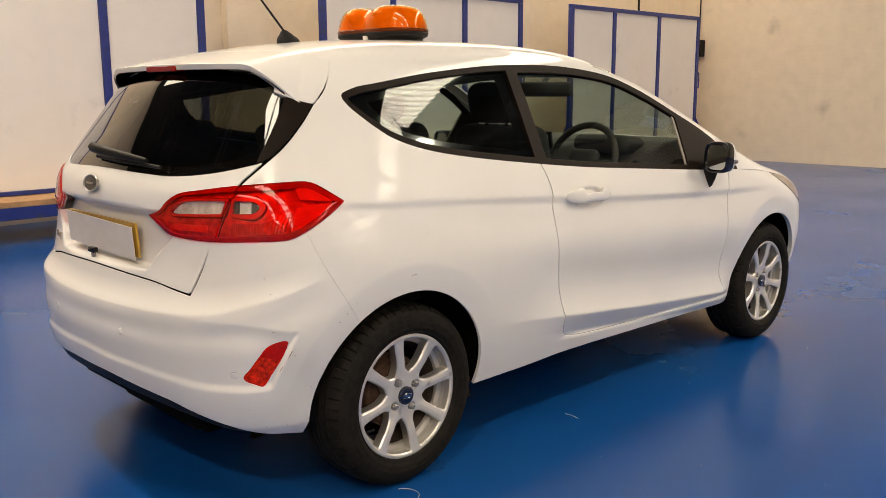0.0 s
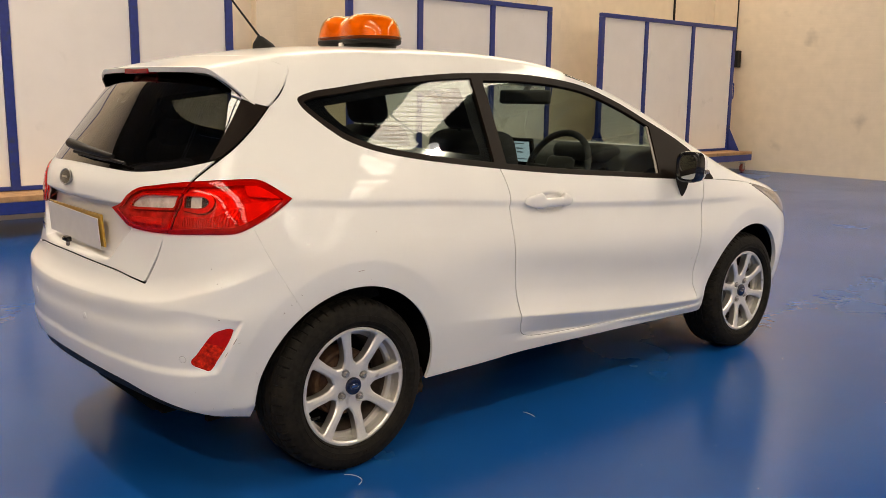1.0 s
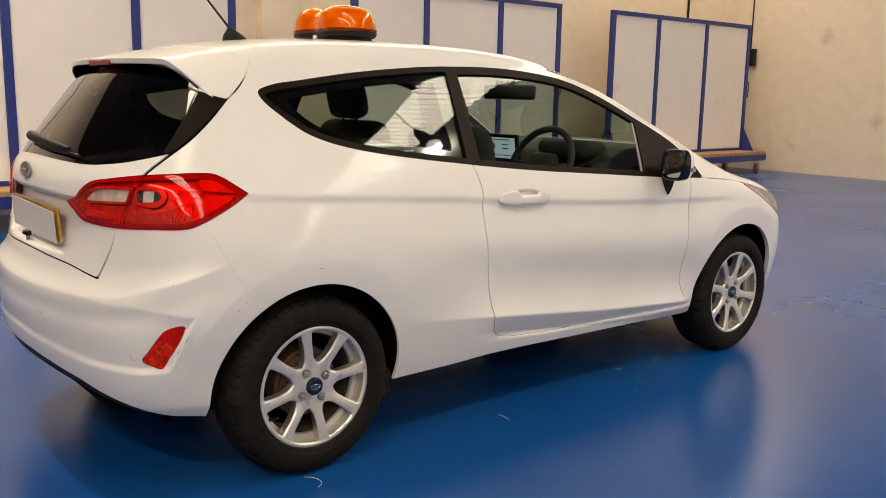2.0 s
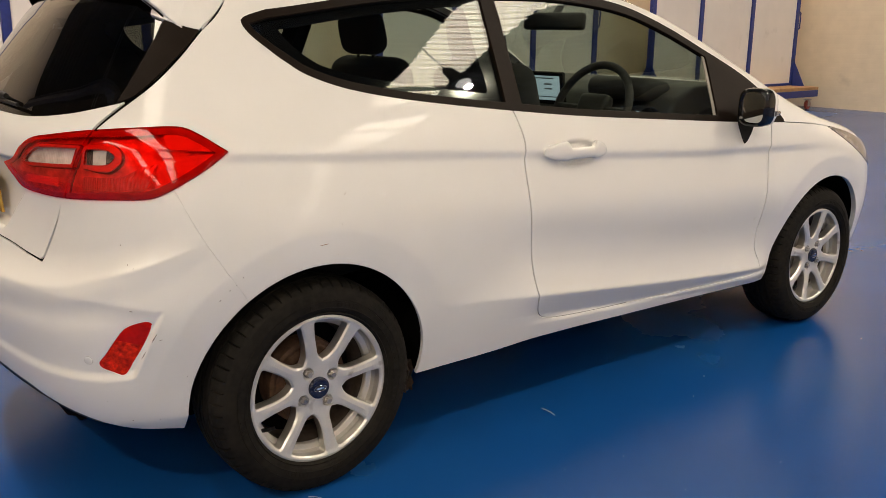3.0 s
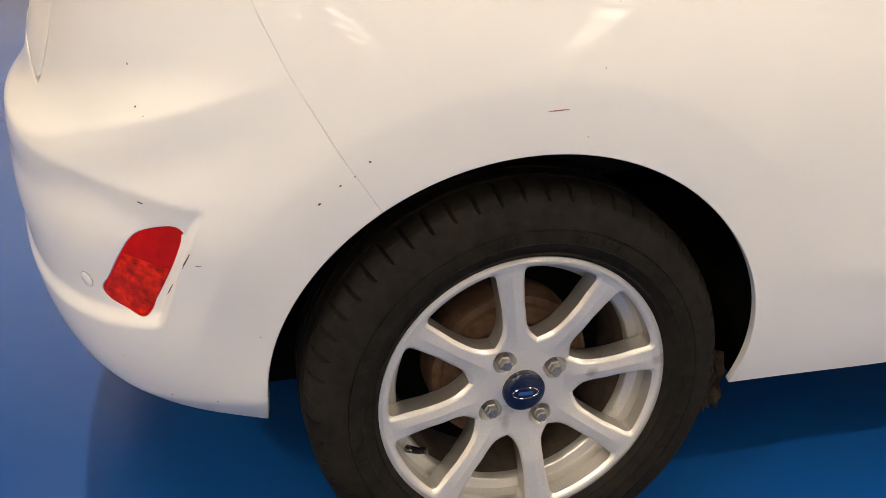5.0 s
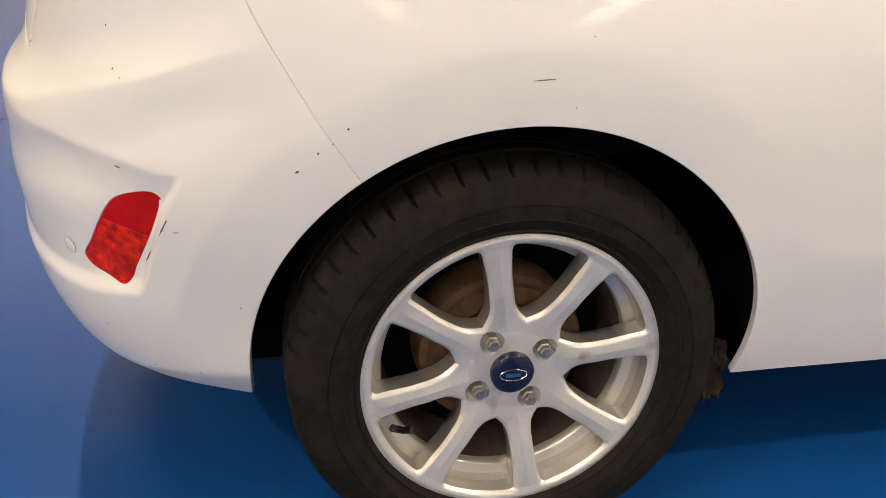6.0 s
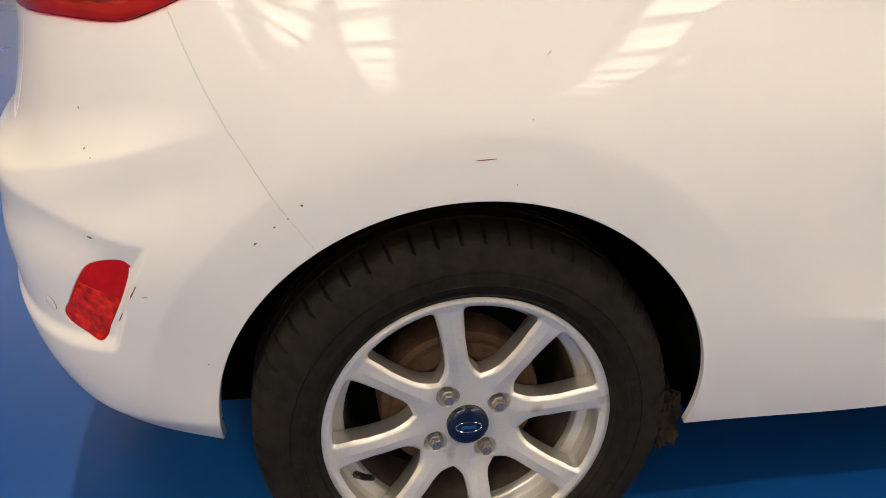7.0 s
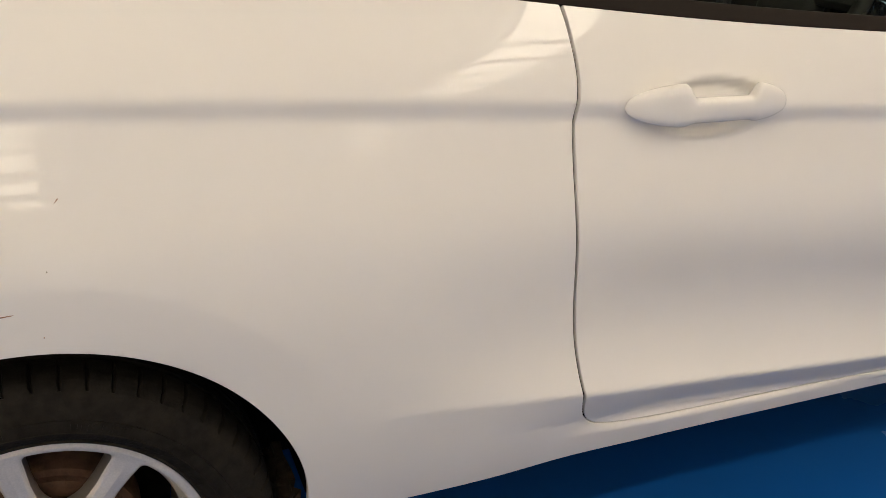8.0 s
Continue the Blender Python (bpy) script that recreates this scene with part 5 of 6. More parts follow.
def wheel(x, turn, brake):
    """A wheel on the right side; its face looks along -y. The tyre's middle plane lies 90 mm behind the face."""
    p, n, faces = alloy_wheel(turn)
    ob = link_mesh("wheel", p, faces, ALLOY, car, "silver eight-spoke alloy wheel", n)
    t = tyre(ob)
    t.location = (0, 0.082, 0)
    ring_profile("rim_lip", [(0.2092, -0.010), (0.2108, -0.006), (0.209, 0.000), (0.1985, 0.006), (0.1945, 0.020), (0.1925, 0.033), (0.1890, 0.0345), (0.1790, 0.0350), (0.1765, 0.037), (0.1755, 0.050)], ALLOY, ob, label="silver rim lip")
    ring_profile("rim_barrel", [(0.1755, 0.050), (0.172, 0.064), (0.168, 0.13), (0.19, 0.16), (0.2, 0.17)], BARRELSHADE, ob, label="inner barrel, darkened brown for the shade inside the wheel")
    bm = bmesh.new()
    lathe(bm, [(0.0305, 0.012), (0.0305, -0.003), (0.029, -0.005), (0.024, -0.0062), (0.012, -0.007), (0.003, -0.0072)], 40, "y")
    cap = part("centre_cap", bm, NAVY, ob, "navy centre cap with a pale oval", smooth=True)
    bm = bmesh.new()
    path = [(0.019 * math.cos(a), -0.0068, 0.0085 * math.sin(a)) for a in np.linspace(0, math.tau, 28, endpoint=False)]
    tube(bm, path, 0.0008, 6, closed=True)
    box(bm, -0.011, 0.011, -0.0078, -0.0066, -0.0028, 0.0028)
    part("cap_emblem", bm, CHROME, cap)
    for k in range(4):
        a = radians(turn + 22.5 + 90 * k)
        bm = bmesh.new()
        lathe(bm, [(0.0118, 0.02), (0.0112, 0.004), (0.0092, 0.003), (0.0090, -0.004), (0.0075, -0.0055)], 6, "y", (0.054 * math.cos(a), 0.0, 0.054 * math.sin(a)))
        part("wheel_bolt", bm, STEEL, ob)
    a = radians(turn + 200.5)
    bm = bmesh.new()
    tube(bm, [(0.186 * math.cos(a), 0.03, 0.186 * math.sin(a)), (0.172 * math.cos(a), 0.012, 0.172 * math.sin(a)), (0.160 * math.cos(a), 0.002, 0.160 * math.sin(a))], [0.006, 0.005, 0.0045], 10)
    part("valve", bm, GLOSSBLACK, ob)
    ring_profile("backing_plate", [(0.02, 0.124), (0.166, 0.124), (0.166, 0.130)], DARK, ob, label="dark brake backing plate")
    if brake == "drum":
        ring_profile("brake_drum", [(0.03, 0.060), (0.075, 0.060), (0.08, 0.052), (0.105, 0.052), (0.108, 0.060), (0.118, 0.062), (0.122, 0.070), (0.122, 0.12)], RUST, ob, label="rusty brake drum")
    else:
        ring_profile("brake_disc", [(0.03, 0.035), (0.075, 0.035), (0.078, 0.058), (0.128, 0.058), (0.129, 0.070), (0.128, 0.08)], STEEL, ob, label="steel brake disc")
    return ob


rear_wheel = wheel(0.0, 9.8, "drum")
rear_wheel.matrix_basis = pose(0.0, -0.788, 0.306)
front_wheel = wheel(2.493, 31.0, "disc")
front_wheel.matrix_basis = pose(2.493, -0.802, 0.306)
for w, x in ((rear_wheel, 0.0), (front_wheel, 2.493)):
    copy_thing(w, pose(x, 0.79, 0.306, 0, 0, 180))


# ---- small parts of the car ----
# roof aerial and beacon
bm = bmesh.new()
lathe(bm, [(0.042, 1.470), (0.041, 1.486), (0.036, 1.496), (0.024, 1.508), (0.013, 1.520), (0.008, 1.524)], 28)
for v in bm.verts:
    v.co = Vector((0.128 + v.co.x * 1.15 - 0.5 * max(v.co.z - 1.49, 0.0), v.co.y * 0.8, v.co.z))
aerial = part("aerial", bm, BLACK, car, "black roof aerial", smooth=True)
bm = bmesh.new()
tube(bm, [(0.112, 0, 1.518), (-0.105, 0, 1.765)], [0.0045, 0.0032], 10)
part("aerial_rod", bm, BLACK, aerial)


def peanut(scale, h):
    """The beacon's outline from above, twin-lobed, with a dip between the lobes towards its top."""
    out = []
    for a in np.linspace(0, math.tau, 96, endpoint=False):
        r = 0.168 + 0.060 * math.cos(2 * a)
        x, y = scale * r * 0.98 * math.sin(a), scale * r * math.cos(a)
        dip = max(h - 1.556, 0.0) * 0.30 * math.exp(-(y / 0.052) ** 2)
        out.append((0.575 + x, -0.025 + y, h - dip))
    return out


def stack(levels):
    bm = bmesh.new()
    rings = [[bm.verts.new(p) for p in peanut(k, h)] for k, h in levels]
    for a, b in zip(rings, rings[1:]):
        for k in range(96):
            bm.faces.new((a[k], a[(k + 1) % 96], b[(k + 1) % 96], b[k]))
    bm.faces.new(rings[0][::-1])
    bm.faces.new(rings[-1])
    bmesh.ops.recalc_face_normals(bm, faces=bm.faces)
    return bm


beacon = thing("roof_beacon", "amber twin-lobed warning beacon on a black base on the car roof", "beacon")
part("beacon_base", stack([(0.88, 1.488), (0.88, 1.502), (0.98, 1.510), (1.0, 1.522), (0.985, 1.526)]), BLACK, beacon, smooth=True)
part("beacon_seam", stack([(0.985, 1.526), (1.0, 1.528), (1.0, 1.537), (0.985, 1.539)]), SEAM, beacon, "dark amber seam", smooth=True)
part("beacon_mark", boxes((0.463, 0.472, -0.060, -0.036, 1.499, 1.513)), CARD, beacon, "small white mark")
beacon_lens = part("beacon_lens", stack([(0.985, 1.539), (0.970, 1.556), (0.935, 1.580), (0.88, 1.602), (0.80, 1.618), (0.66, 1.630), (0.45, 1.636), (0.2, 1.638)]), AMBERGLASS, beacon, "clear amber plastic lens", smooth=True)
part("lens_core", stack([(0.965, 1.540), (0.950, 1.555), (0.915, 1.577), (0.86, 1.598), (0.78, 1.6135), (0.64, 1.625), (0.43, 1.631), (0.2, 1.633)]), AMBER, beacon_lens, "ribbed amber inner lens", smooth=True)



def on_skin(a, z, out=0.0):
    """A place on the right side's skin and its normal."""
    p = skin(np.array([float(a)]), np.array([float(z)]))
    n = slopes(p)
    return Vector(p[0] + out * n[0]), Vector(n[0])


def frame_on(a, z, out=0.0):
    """A pose on the skin: x along the car, y up the panel, z out of it."""
    p, n = on_skin(a, z, out)
    along = (on_skin(a + 0.004, z)[0] - on_skin(a - 0.004, z)[0]).normalized()
    up = n.cross(along).normalized()
    along = up.cross(n).normalized()
    return Matrix.Translation(p) @ Matrix((along, up, n)).transposed().to_4x4()


# door handles
def door_handle(owner, flip):
    """A pull handle whose broad ends fill an oval and whose waist leaves a little of the finger cup open above and below."""
    n, sides = 90, 20
    rings = []
    bm = bmesh.new()
    for i in range(n):
        u = -1 + 2 * i / (n - 1)
        x = 0.947 + 0.140 * u
        z = 0.8855 - 0.0055 * u
        base, nor = on_skin(x, z)
        oval_end = max(1 - abs(u) ** 2.5, 0.0) ** 0.5
        waist = float(step(u, -0.42, -0.22) * step(u, 0.56, 0.42))
        top = 0.040 * oval_end * (1 - waist) + 0.0165 * waist + 0.0006
        low = 0.0245 * oval_end * (1 - waist) + 0.0185 * waist + 0.0006
        mid = base + nor * (0.002 + 0.015 * (1 - abs(u) ** 3))
        d = 0.0115 * (1 - abs(u) ** 5) ** 0.5 + 0.0006
        ring = []
        for k in range(sides):
            a = k * math.tau / sides
            c, t = math.cos(a), math.sin(a)
            q = mid + nor * d * math.copysign(abs(c) ** 0.75, c) + Vector((0, 0, 1)) * (top if t > 0 else low) * math.copysign(abs(t) ** 0.75, t)
            ring.append(bm.verts.new((q.x, q.y * flip, q.z)))
        rings.append(ring)
    for a, b in zip(rings, rings[1:]):
        for k in range(sides):
            bm.faces.new((a[k], a[(k + 1) % sides], b[(k + 1) % sides], b[k]))
    bm.faces.new(rings[0]), bm.faces.new(rings[-1])
    bmesh.ops.recalc_face_normals(bm, faces=bm.faces)
    part("door_handle", bm, WHITE, owner, "white painted pull handle", smooth=True, angle=70)


# door mirrors
def rounded(cx, cy, cz, hy, hz, power=3.2, n=40):
    out = []
    for k in range(n):
        a = k * math.tau / n
        c, s = math.cos(a), math.sin(a)
        out.append((cx, cy + hy * math.copysign(abs(c) ** (2 / power), c), cz + hz * math.copysign(abs(s) ** (2 / power), s)))
    return out


def loft(name, sections, mat, parent, flip, label="", closed=True):
    bm = bmesh.new()
    rings = [[bm.verts.new((x, y * flip, z)) for x, y, z in sec] for sec in sections]
    n = len(rings[0])
    for a, b in zip(rings, rings[1:]):
        for k in range(n):
            bm.faces.new((a[k], a[(k + 1) % n], b[(k + 1) % n], b[k]))
    if closed:
        bm.faces.new(rings[0]), bm.faces.new(rings[-1])
    bmesh.ops.recalc_face_normals(bm, faces=bm.faces)
    return part(name, bm, mat, parent, label, smooth=True, angle=55)


def door_mirror(owner, flip):
    cy, cz = -0.885, 0.992
    rim = loft("door_mirror", [rounded(1.802, cy, cz, 0.0468, 0.0552), rounded(1.788, cy, cz, 0.0513, 0.0607), rounded(1.792, cy, cz, 0.0576, 0.0681), rounded(1.815, cy, cz, 0.0612, 0.0718), rounded(1.848, cy, cz, 0.0603, 0.0699)], GLOSSBLACK, owner, flip, "black mirror rim", closed=False)
    loft("mirror_cap", [rounded(1.848, cy, cz, 0.0608, 0.0704), rounded(1.86, cy, cz, 0.0603, 0.0690), rounded(1.88, cy + 0.004, cz, 0.0558, 0.0616), rounded(1.90, cy + 0.010, cz, 0.0468, 0.0460), rounded(1.915, cy + 0.014, cz, 0.0315, 0.0239)], WHITE, rim, flip, "white painted mirror cap")
    loft("mirror_glass", [rounded(1.801, cy, cz, 0.0473, 0.0557), rounded(1.806, cy, cz, 0.0473, 0.0557)], MIRROR, rim, flip, "mirror glass")
    loft("indicator", [rounded(1.850, cy - 0.057, cz - 0.02, 0.012, 0.010), rounded(1.885, cy - 0.050, cz - 0.02, 0.012, 0.009)], CLEARLENS, rim, flip, "side indicator")
    loft("mirror_arm", [rounded(1.825, -0.842, 0.940, 0.040, 0.03), rounded(1.83, -0.832, 0.908, 0.038, 0.028), rounded(1.84, -0.818, 0.880, 0.034, 0.026), rounded(1.85, -0.804, 0.856, 0.026, 0.016)], BLACK, rim, flip, "black mirror arm")


for owner, flip in zip(doors, (1, -1)):
    door_handle(owner, flip)
    door_mirror(owner, flip)

# number plate, card, badge and lettering on the tailgate
plate_x = -0.640
bm = boxes((-0.004, 0.004, -0.26, 0.26, -0.0555, 0.0555), bevel=0.002)
plate = part("number_plate", bm, YELLOW, tailgate, "yellow rear number plate mostly hidden by a card")
plate.matrix_basis = pose(plate_x, 0, 0.842, 0, -4, 0)
bm = boxes((-0.0012, 0.0012, 0.212, 0.258, -0.053, 0.053))
band = part("plate_band", bm, NAVY, plate)
band.matrix_basis = pose(-0.0055, 0, 0)
for k in range(7):
    bar = part("plate_mark", boxes((-0.0006, 0.0006, 0.165 - 0.06 * k, 0.203 - 0.06 * k, -0.038, 0.038)), GLOSSBLACK, plate)
    bar.matrix_basis = pose(-0.0048, 0, 0)
card = part("plate_card", boxes((-0.0015, 0.0015, -0.252, 0.246, -0.060, 0.047), bevel=0.001), CARD, tailgate, "blank white card over the plate")
card.matrix_basis = pose(plate_x - 0.013, 0.0, 0.843, 1.2, -4, 0)
bm = boxes((-0.012, 0.006, -0.022, 0.018, -0.009, 0.009), (-0.018, -0.010, -0.012, 0.010, -0.006, 0.006), bevel=0.003)
clipper = part("card_clip", bm, GLOSSBLACK, tailgate, "black clip with a clear tag")
clipper.matrix_basis = pose(plate_x - 0.024, 0.025, 0.782)
tag = part("clear_tag", boxes((-0.006, 0.003, -0.014, 0.012, -0.050, -0.009), bevel=0.004), CLEARLENS, clipper)
bm = bmesh.new()
lathe(bm, [(1.0, 0.0), (1.0, 0.0045), (0.975, 0.006), (0.94, 0.0058), (0.92, 0.0045)], 48, "x")
badge = part("tailgate_badge", bm, STEEL, tailgate, "oval badge with a chrome rim", smooth=True)
badge.matrix_basis = pose(-0.664, 0, 1.005, 0, 12, 0) @ Matrix.Diagonal((-1, 0.055, 0.0285, 1))
bm = bmesh.new()
lathe(bm, [(0.925, 0.0042), (0.4, 0.0060), (0.02, 0.0064)], 48, "x")
part("badge_field", bm, material("dark_chrome", (0.10, 0.10, 0.105), 0.22, metal=0.8, grain=0.2, size=120), badge, smooth=True)
bm = boxes((0.0068, 0.0078, -0.5, 0.5, -0.12, 0.12))
part("badge_mark", bm, STEEL, badge)
for k, (w, h) in enumerate(((0.016, 0.026), (0.006, 0.018), (0.012, 0.016), (0.010, 0.016), (0.008, 0.022), (0.012, 0.016))):
    m = frame_on(-0.875 + 0.022 * k, 0.785, 0.003)
    m = Matrix.Diagonal((1, -1, 1, 1)) @ m
    bm = boxes((-w / 2, w / 2, -h / 2, h / 2, -0.003, 0.001))
    letter = part("name_bar", bm, CHROME, tailgate)
    letter.matrix_basis = m @ Matrix.Diagonal((1, 1, 1, 1))

# rear wiper
bm = bmesh.new()
arm = [(-0.615, 0.100, 1.118), (-0.624, 0.06, 1.118), (-0.624, 0.0, 1.112), (-0.620, -0.10, 1.104), (-0.612, -0.20, 1.096), (-0.600, -0.27, 1.090)]
tube(bm, arm, [0.010, 0.017, 0.017, 0.014, 0.011, 0.007], 12)
wiper = part("rear_wiper", bm, BLACK, tailgate, "black rear wiper arm", smooth=True)
bm = bmesh.new()
tube(bm, [(-0.612, 0.06, 1.088), (-0.613, -0.10, 1.082), (-0.604, -0.22, 1.078), (-0.592, -0.345, 1.072)], [0.006, 0.008, 0.007, 0.005], 8)
part("wiper_blade", bm, BLACK, wiper)

# high brake light in the spoiler's edge
bm = bmesh.new()
box(bm, -0.008, 0.03, -0.105, 0.105, -0.0095, 0.0095, bevel=0.004)
stop = part("high_brake_light", bm, REDDARK, tailgate, "red high-level brake light")
stop.matrix_basis = pose(-0.392, 0, 1.374)

# parking sensors in the rear bumper
for a, z in ((-0.586, 0.480), (-0.995, 0.563)):
    for flip in (1, -1):
        p, nor = on_skin(a, z)
        push = float(scoop(np.array([a]), np.array([z]))[0])
        m = frame_on(a, z, push)
        bm = bmesh.new()
        lathe(bm, [(0.0108, -0.002), (0.0108, 0.0006), (0.0100, 0.0010), (0.002, 0.0010)], 28)
        sensor = part("parking_sensor", bm, WHITE, bumper, smooth=True)
        sensor.matrix_basis = (m if flip == 1 else Matrix.Diagonal((1, -1, 1, 1)) @ m)
        bm = bmesh.new()
        tube(bm, [(0.0110 * math.cos(t), 0.0110 * math.sin(t), 0.0002) for t in np.linspace(0, math.tau, 28, endpoint=False)], 0.00045, 6, closed=True)
        part("sensor_ring", bm, STRIP, sensor)

# chips, flakes and scratches, and dark strips drawn for a slit
def flake(a, z, l, h, tilt, owner, mat, push=0.0):
    m = frame_on(a, z, push) @ pose(0, 0, 0, 0, 0, tilt)
    bm = bmesh.new()
    vs = [bm.verts.new((l / 2 * math.cos(t) * random.uniform(0.5, 0.9), h / 2 * math.sin(t) * random.uniform(0.6, 1.2), 0.0004)) for t in np.linspace(0, math.tau, 9, endpoint=False)]
    vs2 = [bm.verts.new(v.co - Vector((0, 0, 0.0008))) for v in vs]
    bm.faces.new(vs)
    for k in range(9):
        bm.faces.new((vs[k], vs2[k], vs2[(k + 1) % 9], vs[(k + 1) % 9]))
    ob = part("paint_chip", bm, mat, owner)
    ob.matrix_basis = m


CHIP = material("bare_chip_and_slit", (0.13, 0.09, 0.07), 0.8)
SCRAPE = material("brown_scrape", (0.26, 0.13, 0.08), 0.7)
body_right = [o for o in car.children if o.name.startswith("body_side")][0]
# the two long flakes at 60 degrees paint the dark slit beside the reflector's lip
for a, z, l, h, tilt in ((-0.291, 0.613, 0.008, 0.004, 30), (-0.266, 0.636, 0.006, 0.003, 20), (-0.249, 0.647, 0.003, 0.003, 0), (-0.383, 0.417, 0.004, 0.003, 0), (-0.503, 0.766, 0.003, 0.004, 0), (-0.484, 0.722, 0.004, 0.004, 20), (-0.47, 0.714, 0.003, 0.002, 0), (-0.56, 0.37, 0.003, 0.002, 0), (-0.4375, 0.540, 0.050, 0.0030, 60), (-0.4645, 0.496, 0.038, 0.0026, 60), (-0.426, 0.533, 0.016, 0.0012, 3), (-0.478, 0.612, 0.014, 0.0020, -14), (-0.52, 0.305, 0.004, 0.003, 0), (-0.46, 0.300, 0.004, 0.002, 0)):
    flake(a, z, 0.75 * l, 0.75 * h, tilt, bumper, CHIP)
for a, z, l, h, tilt, mt in ((-0.231, 0.665, 0.004, 0.003, 0, CHIP), (0.055, 0.769, 0.002, 0.002, 0, CHIP), (0.041, 0.687, 0.002, 0.0015, 0, SCRAPE), (0.002, 0.721, 0.042, 0.0015, 4, SCRAPE), (0.075, 0.845, 0.012, 0.0012, 50, SCRAPE)):
    flake(a, z, l, h, tilt, body_right, mt)

# splash guard and exhaust
bm = boxes((0.318, 0.350, -0.735, -0.60, 0.195, 0.285))
bmesh.ops.subdivide_edges(bm, edges=bm.edges[:], cuts=5, use_grid_fill=True)
for v in bm.verts:
    v.co += Vector((random.uniform(-0.006, 0.006), random.uniform(-0.009, 0.009), random.uniform(-0.008, 0.008)))
part("splash_guard", bm, material("muddy_plastic", (0.026, 0.017, 0.011), 0.95, grain=0.5, size=80, bump=0.004, bump_size=90), car, "muddy brown splash guard", smooth=True)
bm = boxes((-0.58, -0.36, -0.46, 0.1, 0.235, 0.33), bevel=0.04)
part("silencer", bm, DARK, car, "dark exhaust silencer", smooth=True)


# ---- cabin ----
part("cabin_floor", boxes((-0.45, 0.42, -0.46, 0.46, 0.302, 0.36), (0.424, 2.05, -0.70, 0.70, 0.302, 0.36)), CABIN, car)
lining = top_sheet((-0.2, 1.40), (-0.58, 0.58), [lambda u, v: u - 1.38 + 0.2 * v * v], 0.04, proud=-0.03, depth=0.0, cut=[lambda x, y, z: 1.36 - z])
panel("headlining", lining, LINING, car, "pale fabric headlining")


def cushion(bm, m, sx, sy, sz, bevel):
    box(bm, -sx / 2, sx / 2, -sy / 2, sy / 2, -sz / 2, sz / 2, bevel=bevel, m=m, segments=4)


def front_seat(y, slide):
    """A front seat, slid forward on its rails."""
    bm = bmesh.new()
    cushion(bm, pose(1.12 + slide, y, 0.60, 0, -8, 0), 0.52, 0.50, 0.18, 0.07)
    seat = part("front_seat", bm, CLOTH, car, "dark cloth front seat", smooth=True)
    bm = bmesh.new()
    cushion(bm, pose(0.87 + slide, y, 0.88, 0, -16, 0), 0.15, 0.47, 0.56, 0.065)
    part("backrest", bm, CLOTH, seat, smooth=True)
    bm = bmesh.new()
    cushion(bm, pose(0.775 + slide, y, 1.245, 0, -12, 0), 0.11, 0.25, 0.17, 0.05)
    part("headrest", bm, CLOTH, seat, smooth=True)
    for s in (-0.055, 0.055):
        bm = bmesh.new()
        tube(bm, [(0.80 + slide, y + s, 1.10), (0.782 + slide, y + s, 1.20)], 0.007)
        part("headrest_post", bm, GLOSSBLACK, seat)
    part("seat_rail", boxes((0.9 + slide, 1.35 + slide, y - 0.2, y + 0.2, 0.361, 0.5)), CABIN, seat)


front_seat(0.33, 0.10)
front_seat(-0.35, 0.13)
bm = bmesh.new()
cushion(bm, pose(0.28, 0, 0.62, 0, -6, 0), 0.5, 1.15, 0.18, 0.07)
bench = part("rear_bench", bm, CLOTH, car, "dark cloth rear bench", smooth=True)
for y in (-0.3, 0.3):
    bm = bmesh.new()
    cushion(bm, pose(-0.02, y, 0.86, 0, -20, 0), 0.14, 0.56, 0.52, 0.06)
    part("rear_backrest", bm, CLOTH, bench, smooth=True)
    bm = bmesh.new()
    cushion(bm, pose(-0.12, y, 1.135, 0, -15, 0), 0.09, 0.24, 0.11, 0.04)
    part("rear_headrest", bm, CLOTH, bench, smooth=True)
part("parcel_shelf", boxes((-0.56, -0.13, -0.52, 0.52, 0.955, 0.972), bevel=0.005), CABIN, car)

# dashboard, wheel and screen
bm = bmesh.new()
prof = [(1.62, 0.55), (1.60, 0.75), (1.63, 0.92), (1.70, 1.015), (1.80, 1.052), (1.95, 1.062), (2.06, 1.058), (2.06, 0.55)]
ends = [[bm.verts.new((x, y, z)) for x, z in prof] for y in (-0.62, 0.62)]
bm.faces.new(ends[0]), bm.faces.new(ends[1][::-1])
for k in range(len(prof)):
    bm.faces.new((ends[0][k], ends[0][(k + 1) % 8], ends[1][(k + 1) % 8], ends[1][k]))
bmesh.ops.recalc_face_normals(bm, faces=bm.faces)
bmesh.ops.bevel(bm, geom=[e for e in bm.edges], offset=0.02, segments=3, affect="EDGES", profile=0.5)
dash = part("dashboard", bm, CABIN, car, "dark moulded dashboard", smooth=True)
bm = bmesh.new()
cushion(bm, pose(1.70, -0.37, 1.035, 0, 6, 0), 0.18, 0.32, 0.09, 0.04)
part("instrument_hood", bm, CABIN, dash, smooth=True)
display = part("centre_display", boxes((-0.012, 0.012, -0.105, 0.105, -0.07, 0.07), bevel=0.006), GLOSSBLACK, dash, "tablet-like centre display, lit")
display.matrix_basis = pose(1.612, 0.02, 1.02, 0, -10, 8)
lit = part("display_picture", boxes((-0.001, 0.001, -0.090, 0.090, -0.05, 0.055)), SCREEN, display)
lit.matrix_basis = pose(-0.0135, 0, 0)
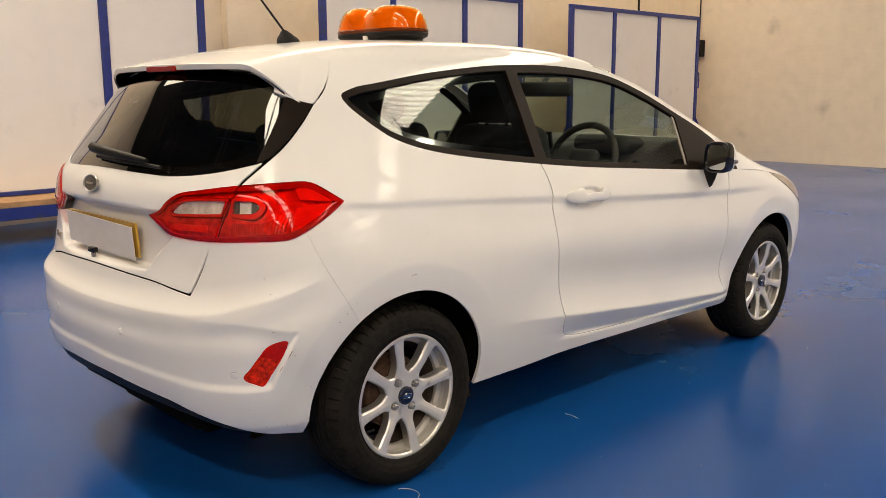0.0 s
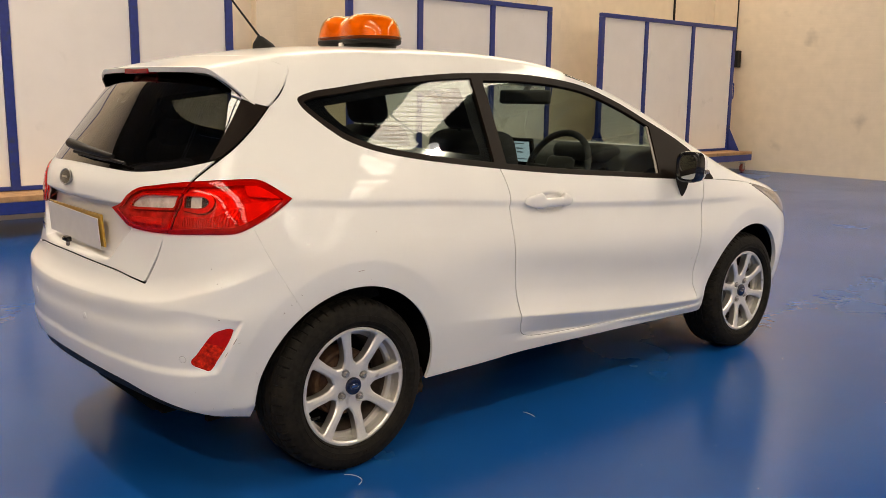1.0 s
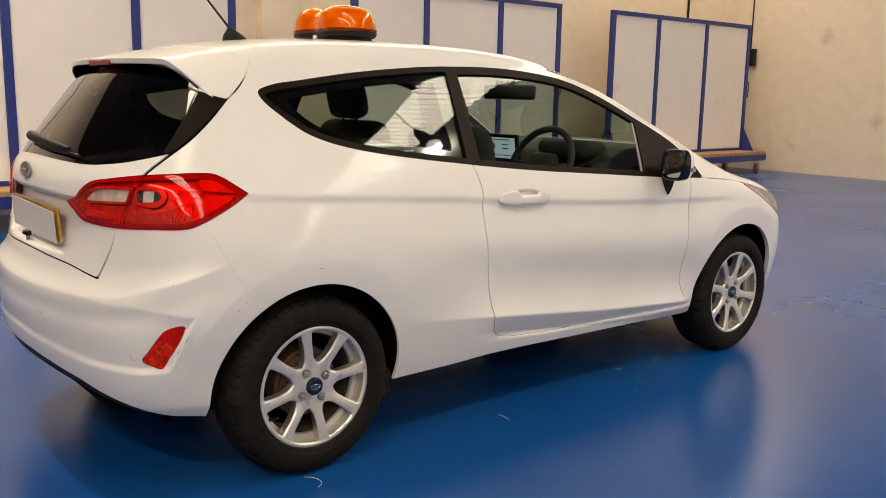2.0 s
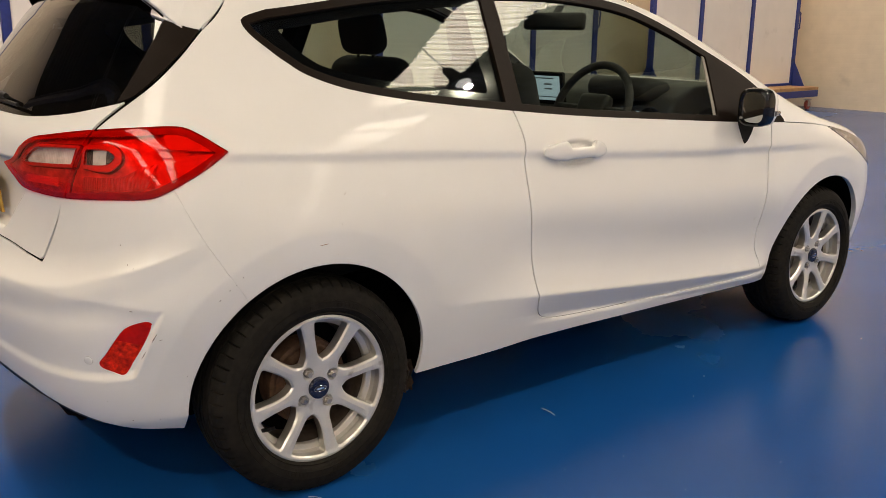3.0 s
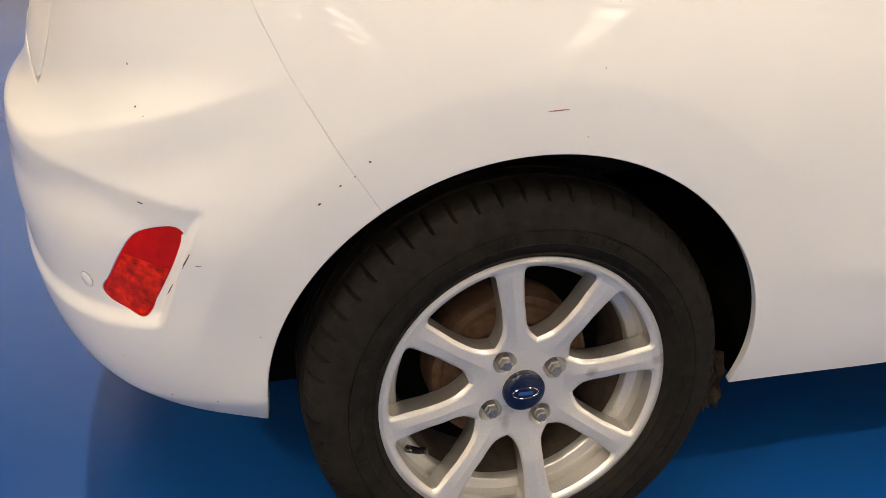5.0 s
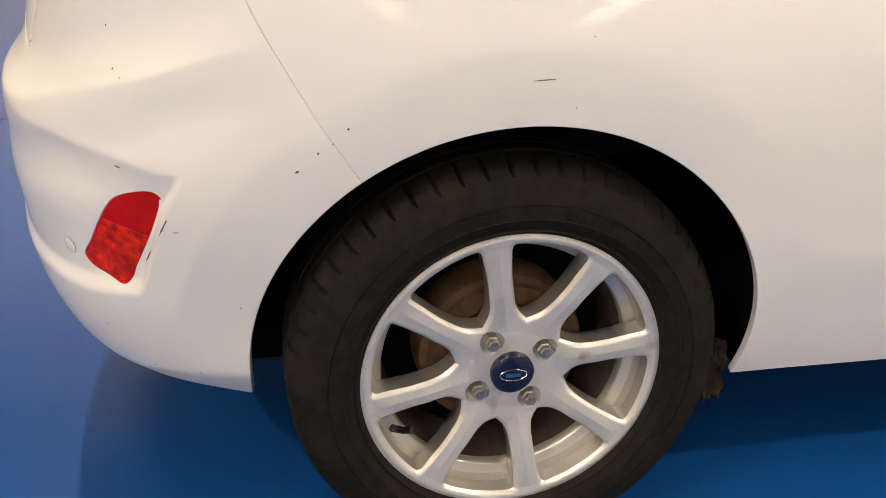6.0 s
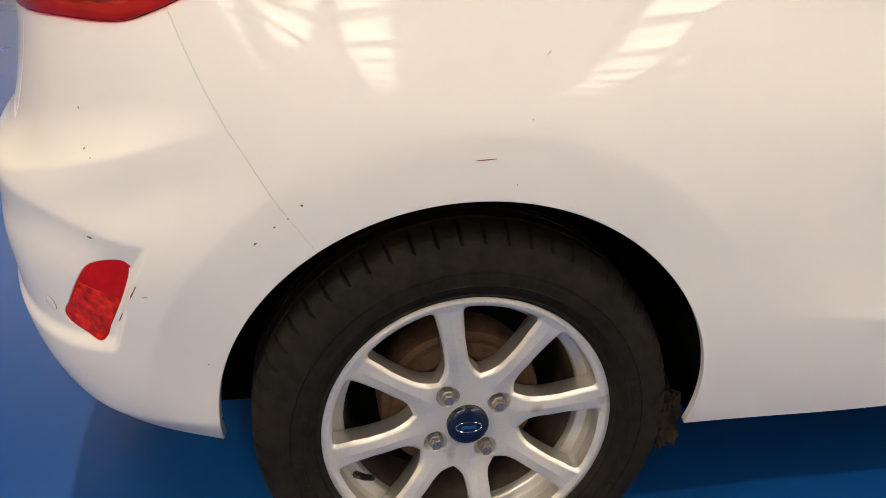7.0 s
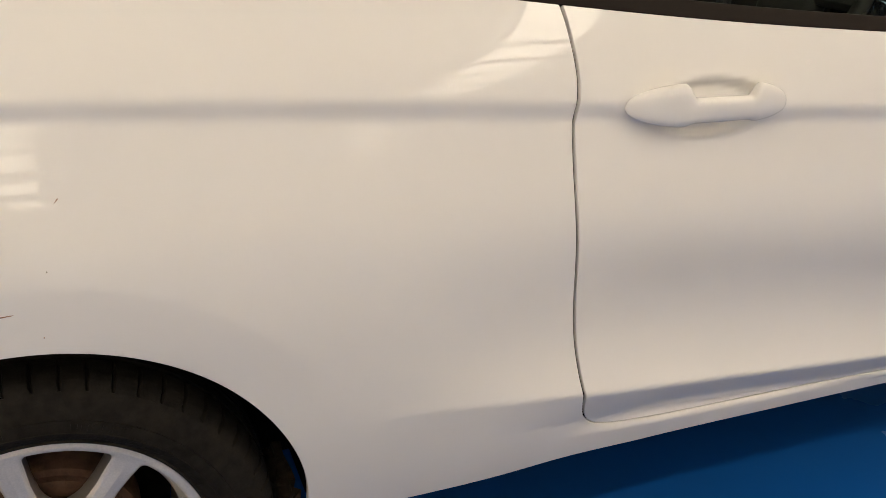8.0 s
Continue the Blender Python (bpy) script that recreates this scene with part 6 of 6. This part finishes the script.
for y, z, w, h in ((0.05, 0.01, 0.03, 0.03), (-0.03, 0.02, 0.04, 0.006), (-0.03, 0.0, 0.04, 0.006), (0.0, -0.035, 0.15, 0.004), (0.0, 0.045, 0.12, 0.005)):
    mark = part("display_mark", boxes((-0.0008, 0.0008, y - w / 2, y + w / 2, z - h / 2, z + h / 2)), DISPLAYINK, display)
    mark.matrix_basis = pose(-0.0152, 0, 0)
m = pose(1.485, -0.37, 0.965, 0, -66, 0)
bm = bmesh.new()
tube(bm, [tuple(m @ Vector((0.182 * math.cos(t), 0.182 * math.sin(t), 0))) for t in np.linspace(0, math.tau, 48, endpoint=False)], 0.016, 10, closed=True)
steering = part("steering_wheel", bm, CABIN, car, "dark steering wheel", smooth=True)
bm = bmesh.new()
cushion(bm, m @ pose(0, 0, -0.015), 0.13, 0.15, 0.06, 0.025)
for t in (90, -90, 180):
    c, s = math.cos(radians(t)), math.sin(radians(t))
    tube(bm, [tuple(m @ Vector((0.05 * c, 0.05 * s, -0.01))), tuple(m @ Vector((0.178 * c, 0.178 * s, 0)))], 0.016, 8)
part("steering_hub", bm, CABIN, steering, smooth=True)
bm = bmesh.new()
tube(bm, [tuple(m @ Vector((0, 0, -0.03))), tuple(m @ Vector((0, 0, -0.24)))], 0.04, 14)
part("steering_column", bm, CABIN, steering)
bm = bmesh.new()
cushion(bm, pose(1.515, -0.12, 1.298, 0, 8, 22), 0.035, 0.27, 0.070, 0.016)
inside_mirror = part("rear_view_mirror", bm, CABIN, car, "black rear-view mirror", smooth=True)
bm = bmesh.new()
tube(bm, [(1.525, -0.10, 1.31), (1.60, -0.07, 1.36)], 0.014, 10)
part("mirror_stem", bm, CABIN, inside_mirror)

bm = bmesh.new()
cushion(bm, pose(1.60, -0.37, 0.90, 0, -24, 0), 0.05, 0.30, 0.13, 0.02)
part("instrument_cluster", bm, GLOSSBLACK, dash, smooth=True)
for k, (y, z) in enumerate(((-0.50, 0.955), (-0.60, 0.945), (-0.61, 0.90))):
    button = part("dash_button", boxes((-0.006, 0.006, -0.016, 0.016, -0.004, 0.004), bevel=0.002), SCREEN if k < 2 else STEEL, dash)
    button.matrix_basis = pose(1.60 + 0.02 * k, y, z, 0, -30, 0)
for y in (-0.58, 0.24, 0.58):
    bm = bmesh.new()
    lathe(bm, [(0.05, 0.0), (0.05, 0.02), (0.042, 0.024), (0.036, 0.010)], 28, "x")
    vent = part("air_vent", bm, GLOSSBLACK, dash, smooth=True)
    vent.matrix_basis = pose(1.60, y, 0.93, 0, 0, 180)

# ---- litter on the floor ----
bm = bmesh.new()
tube(bm, [(0.877 + 0.004 * math.sin(4 * u), -0.775 - 0.065 * u, 0.0012) for u in np.linspace(0, 1, 8)], 0.0009, 6)
tagged(part("thread_scrap", bm, CARD), "short pale thread lying on the blue floor", "litter")
bm = bmesh.new()
tube(bm, [(-0.056 + 0.03 * math.sin(3.3 * u), -0.808 - 0.10 * u + 0.006 * math.sin(7 * u), 0.0012) for u in np.linspace(0, 1, 14)], 0.0009, 6)
tagged(part("string_scrap", bm, CARD), "scrap of pale string lying on the floor", "litter")
bm = bmesh.new()
for _ in range(80):
    x, y, r = random.uniform(-1.5, 4.5), random.uniform(-3.2, -0.9), random.uniform(0.0004, 0.0009)
    box(bm, x - r, x + r * 1.6, y - r, y + r, 0.0002, 0.001 + r * 0.4)
tagged(part("floor_grit", bm, CARD), "pale grit and crumbs strewn over the floor", "grit", kind="stuff")
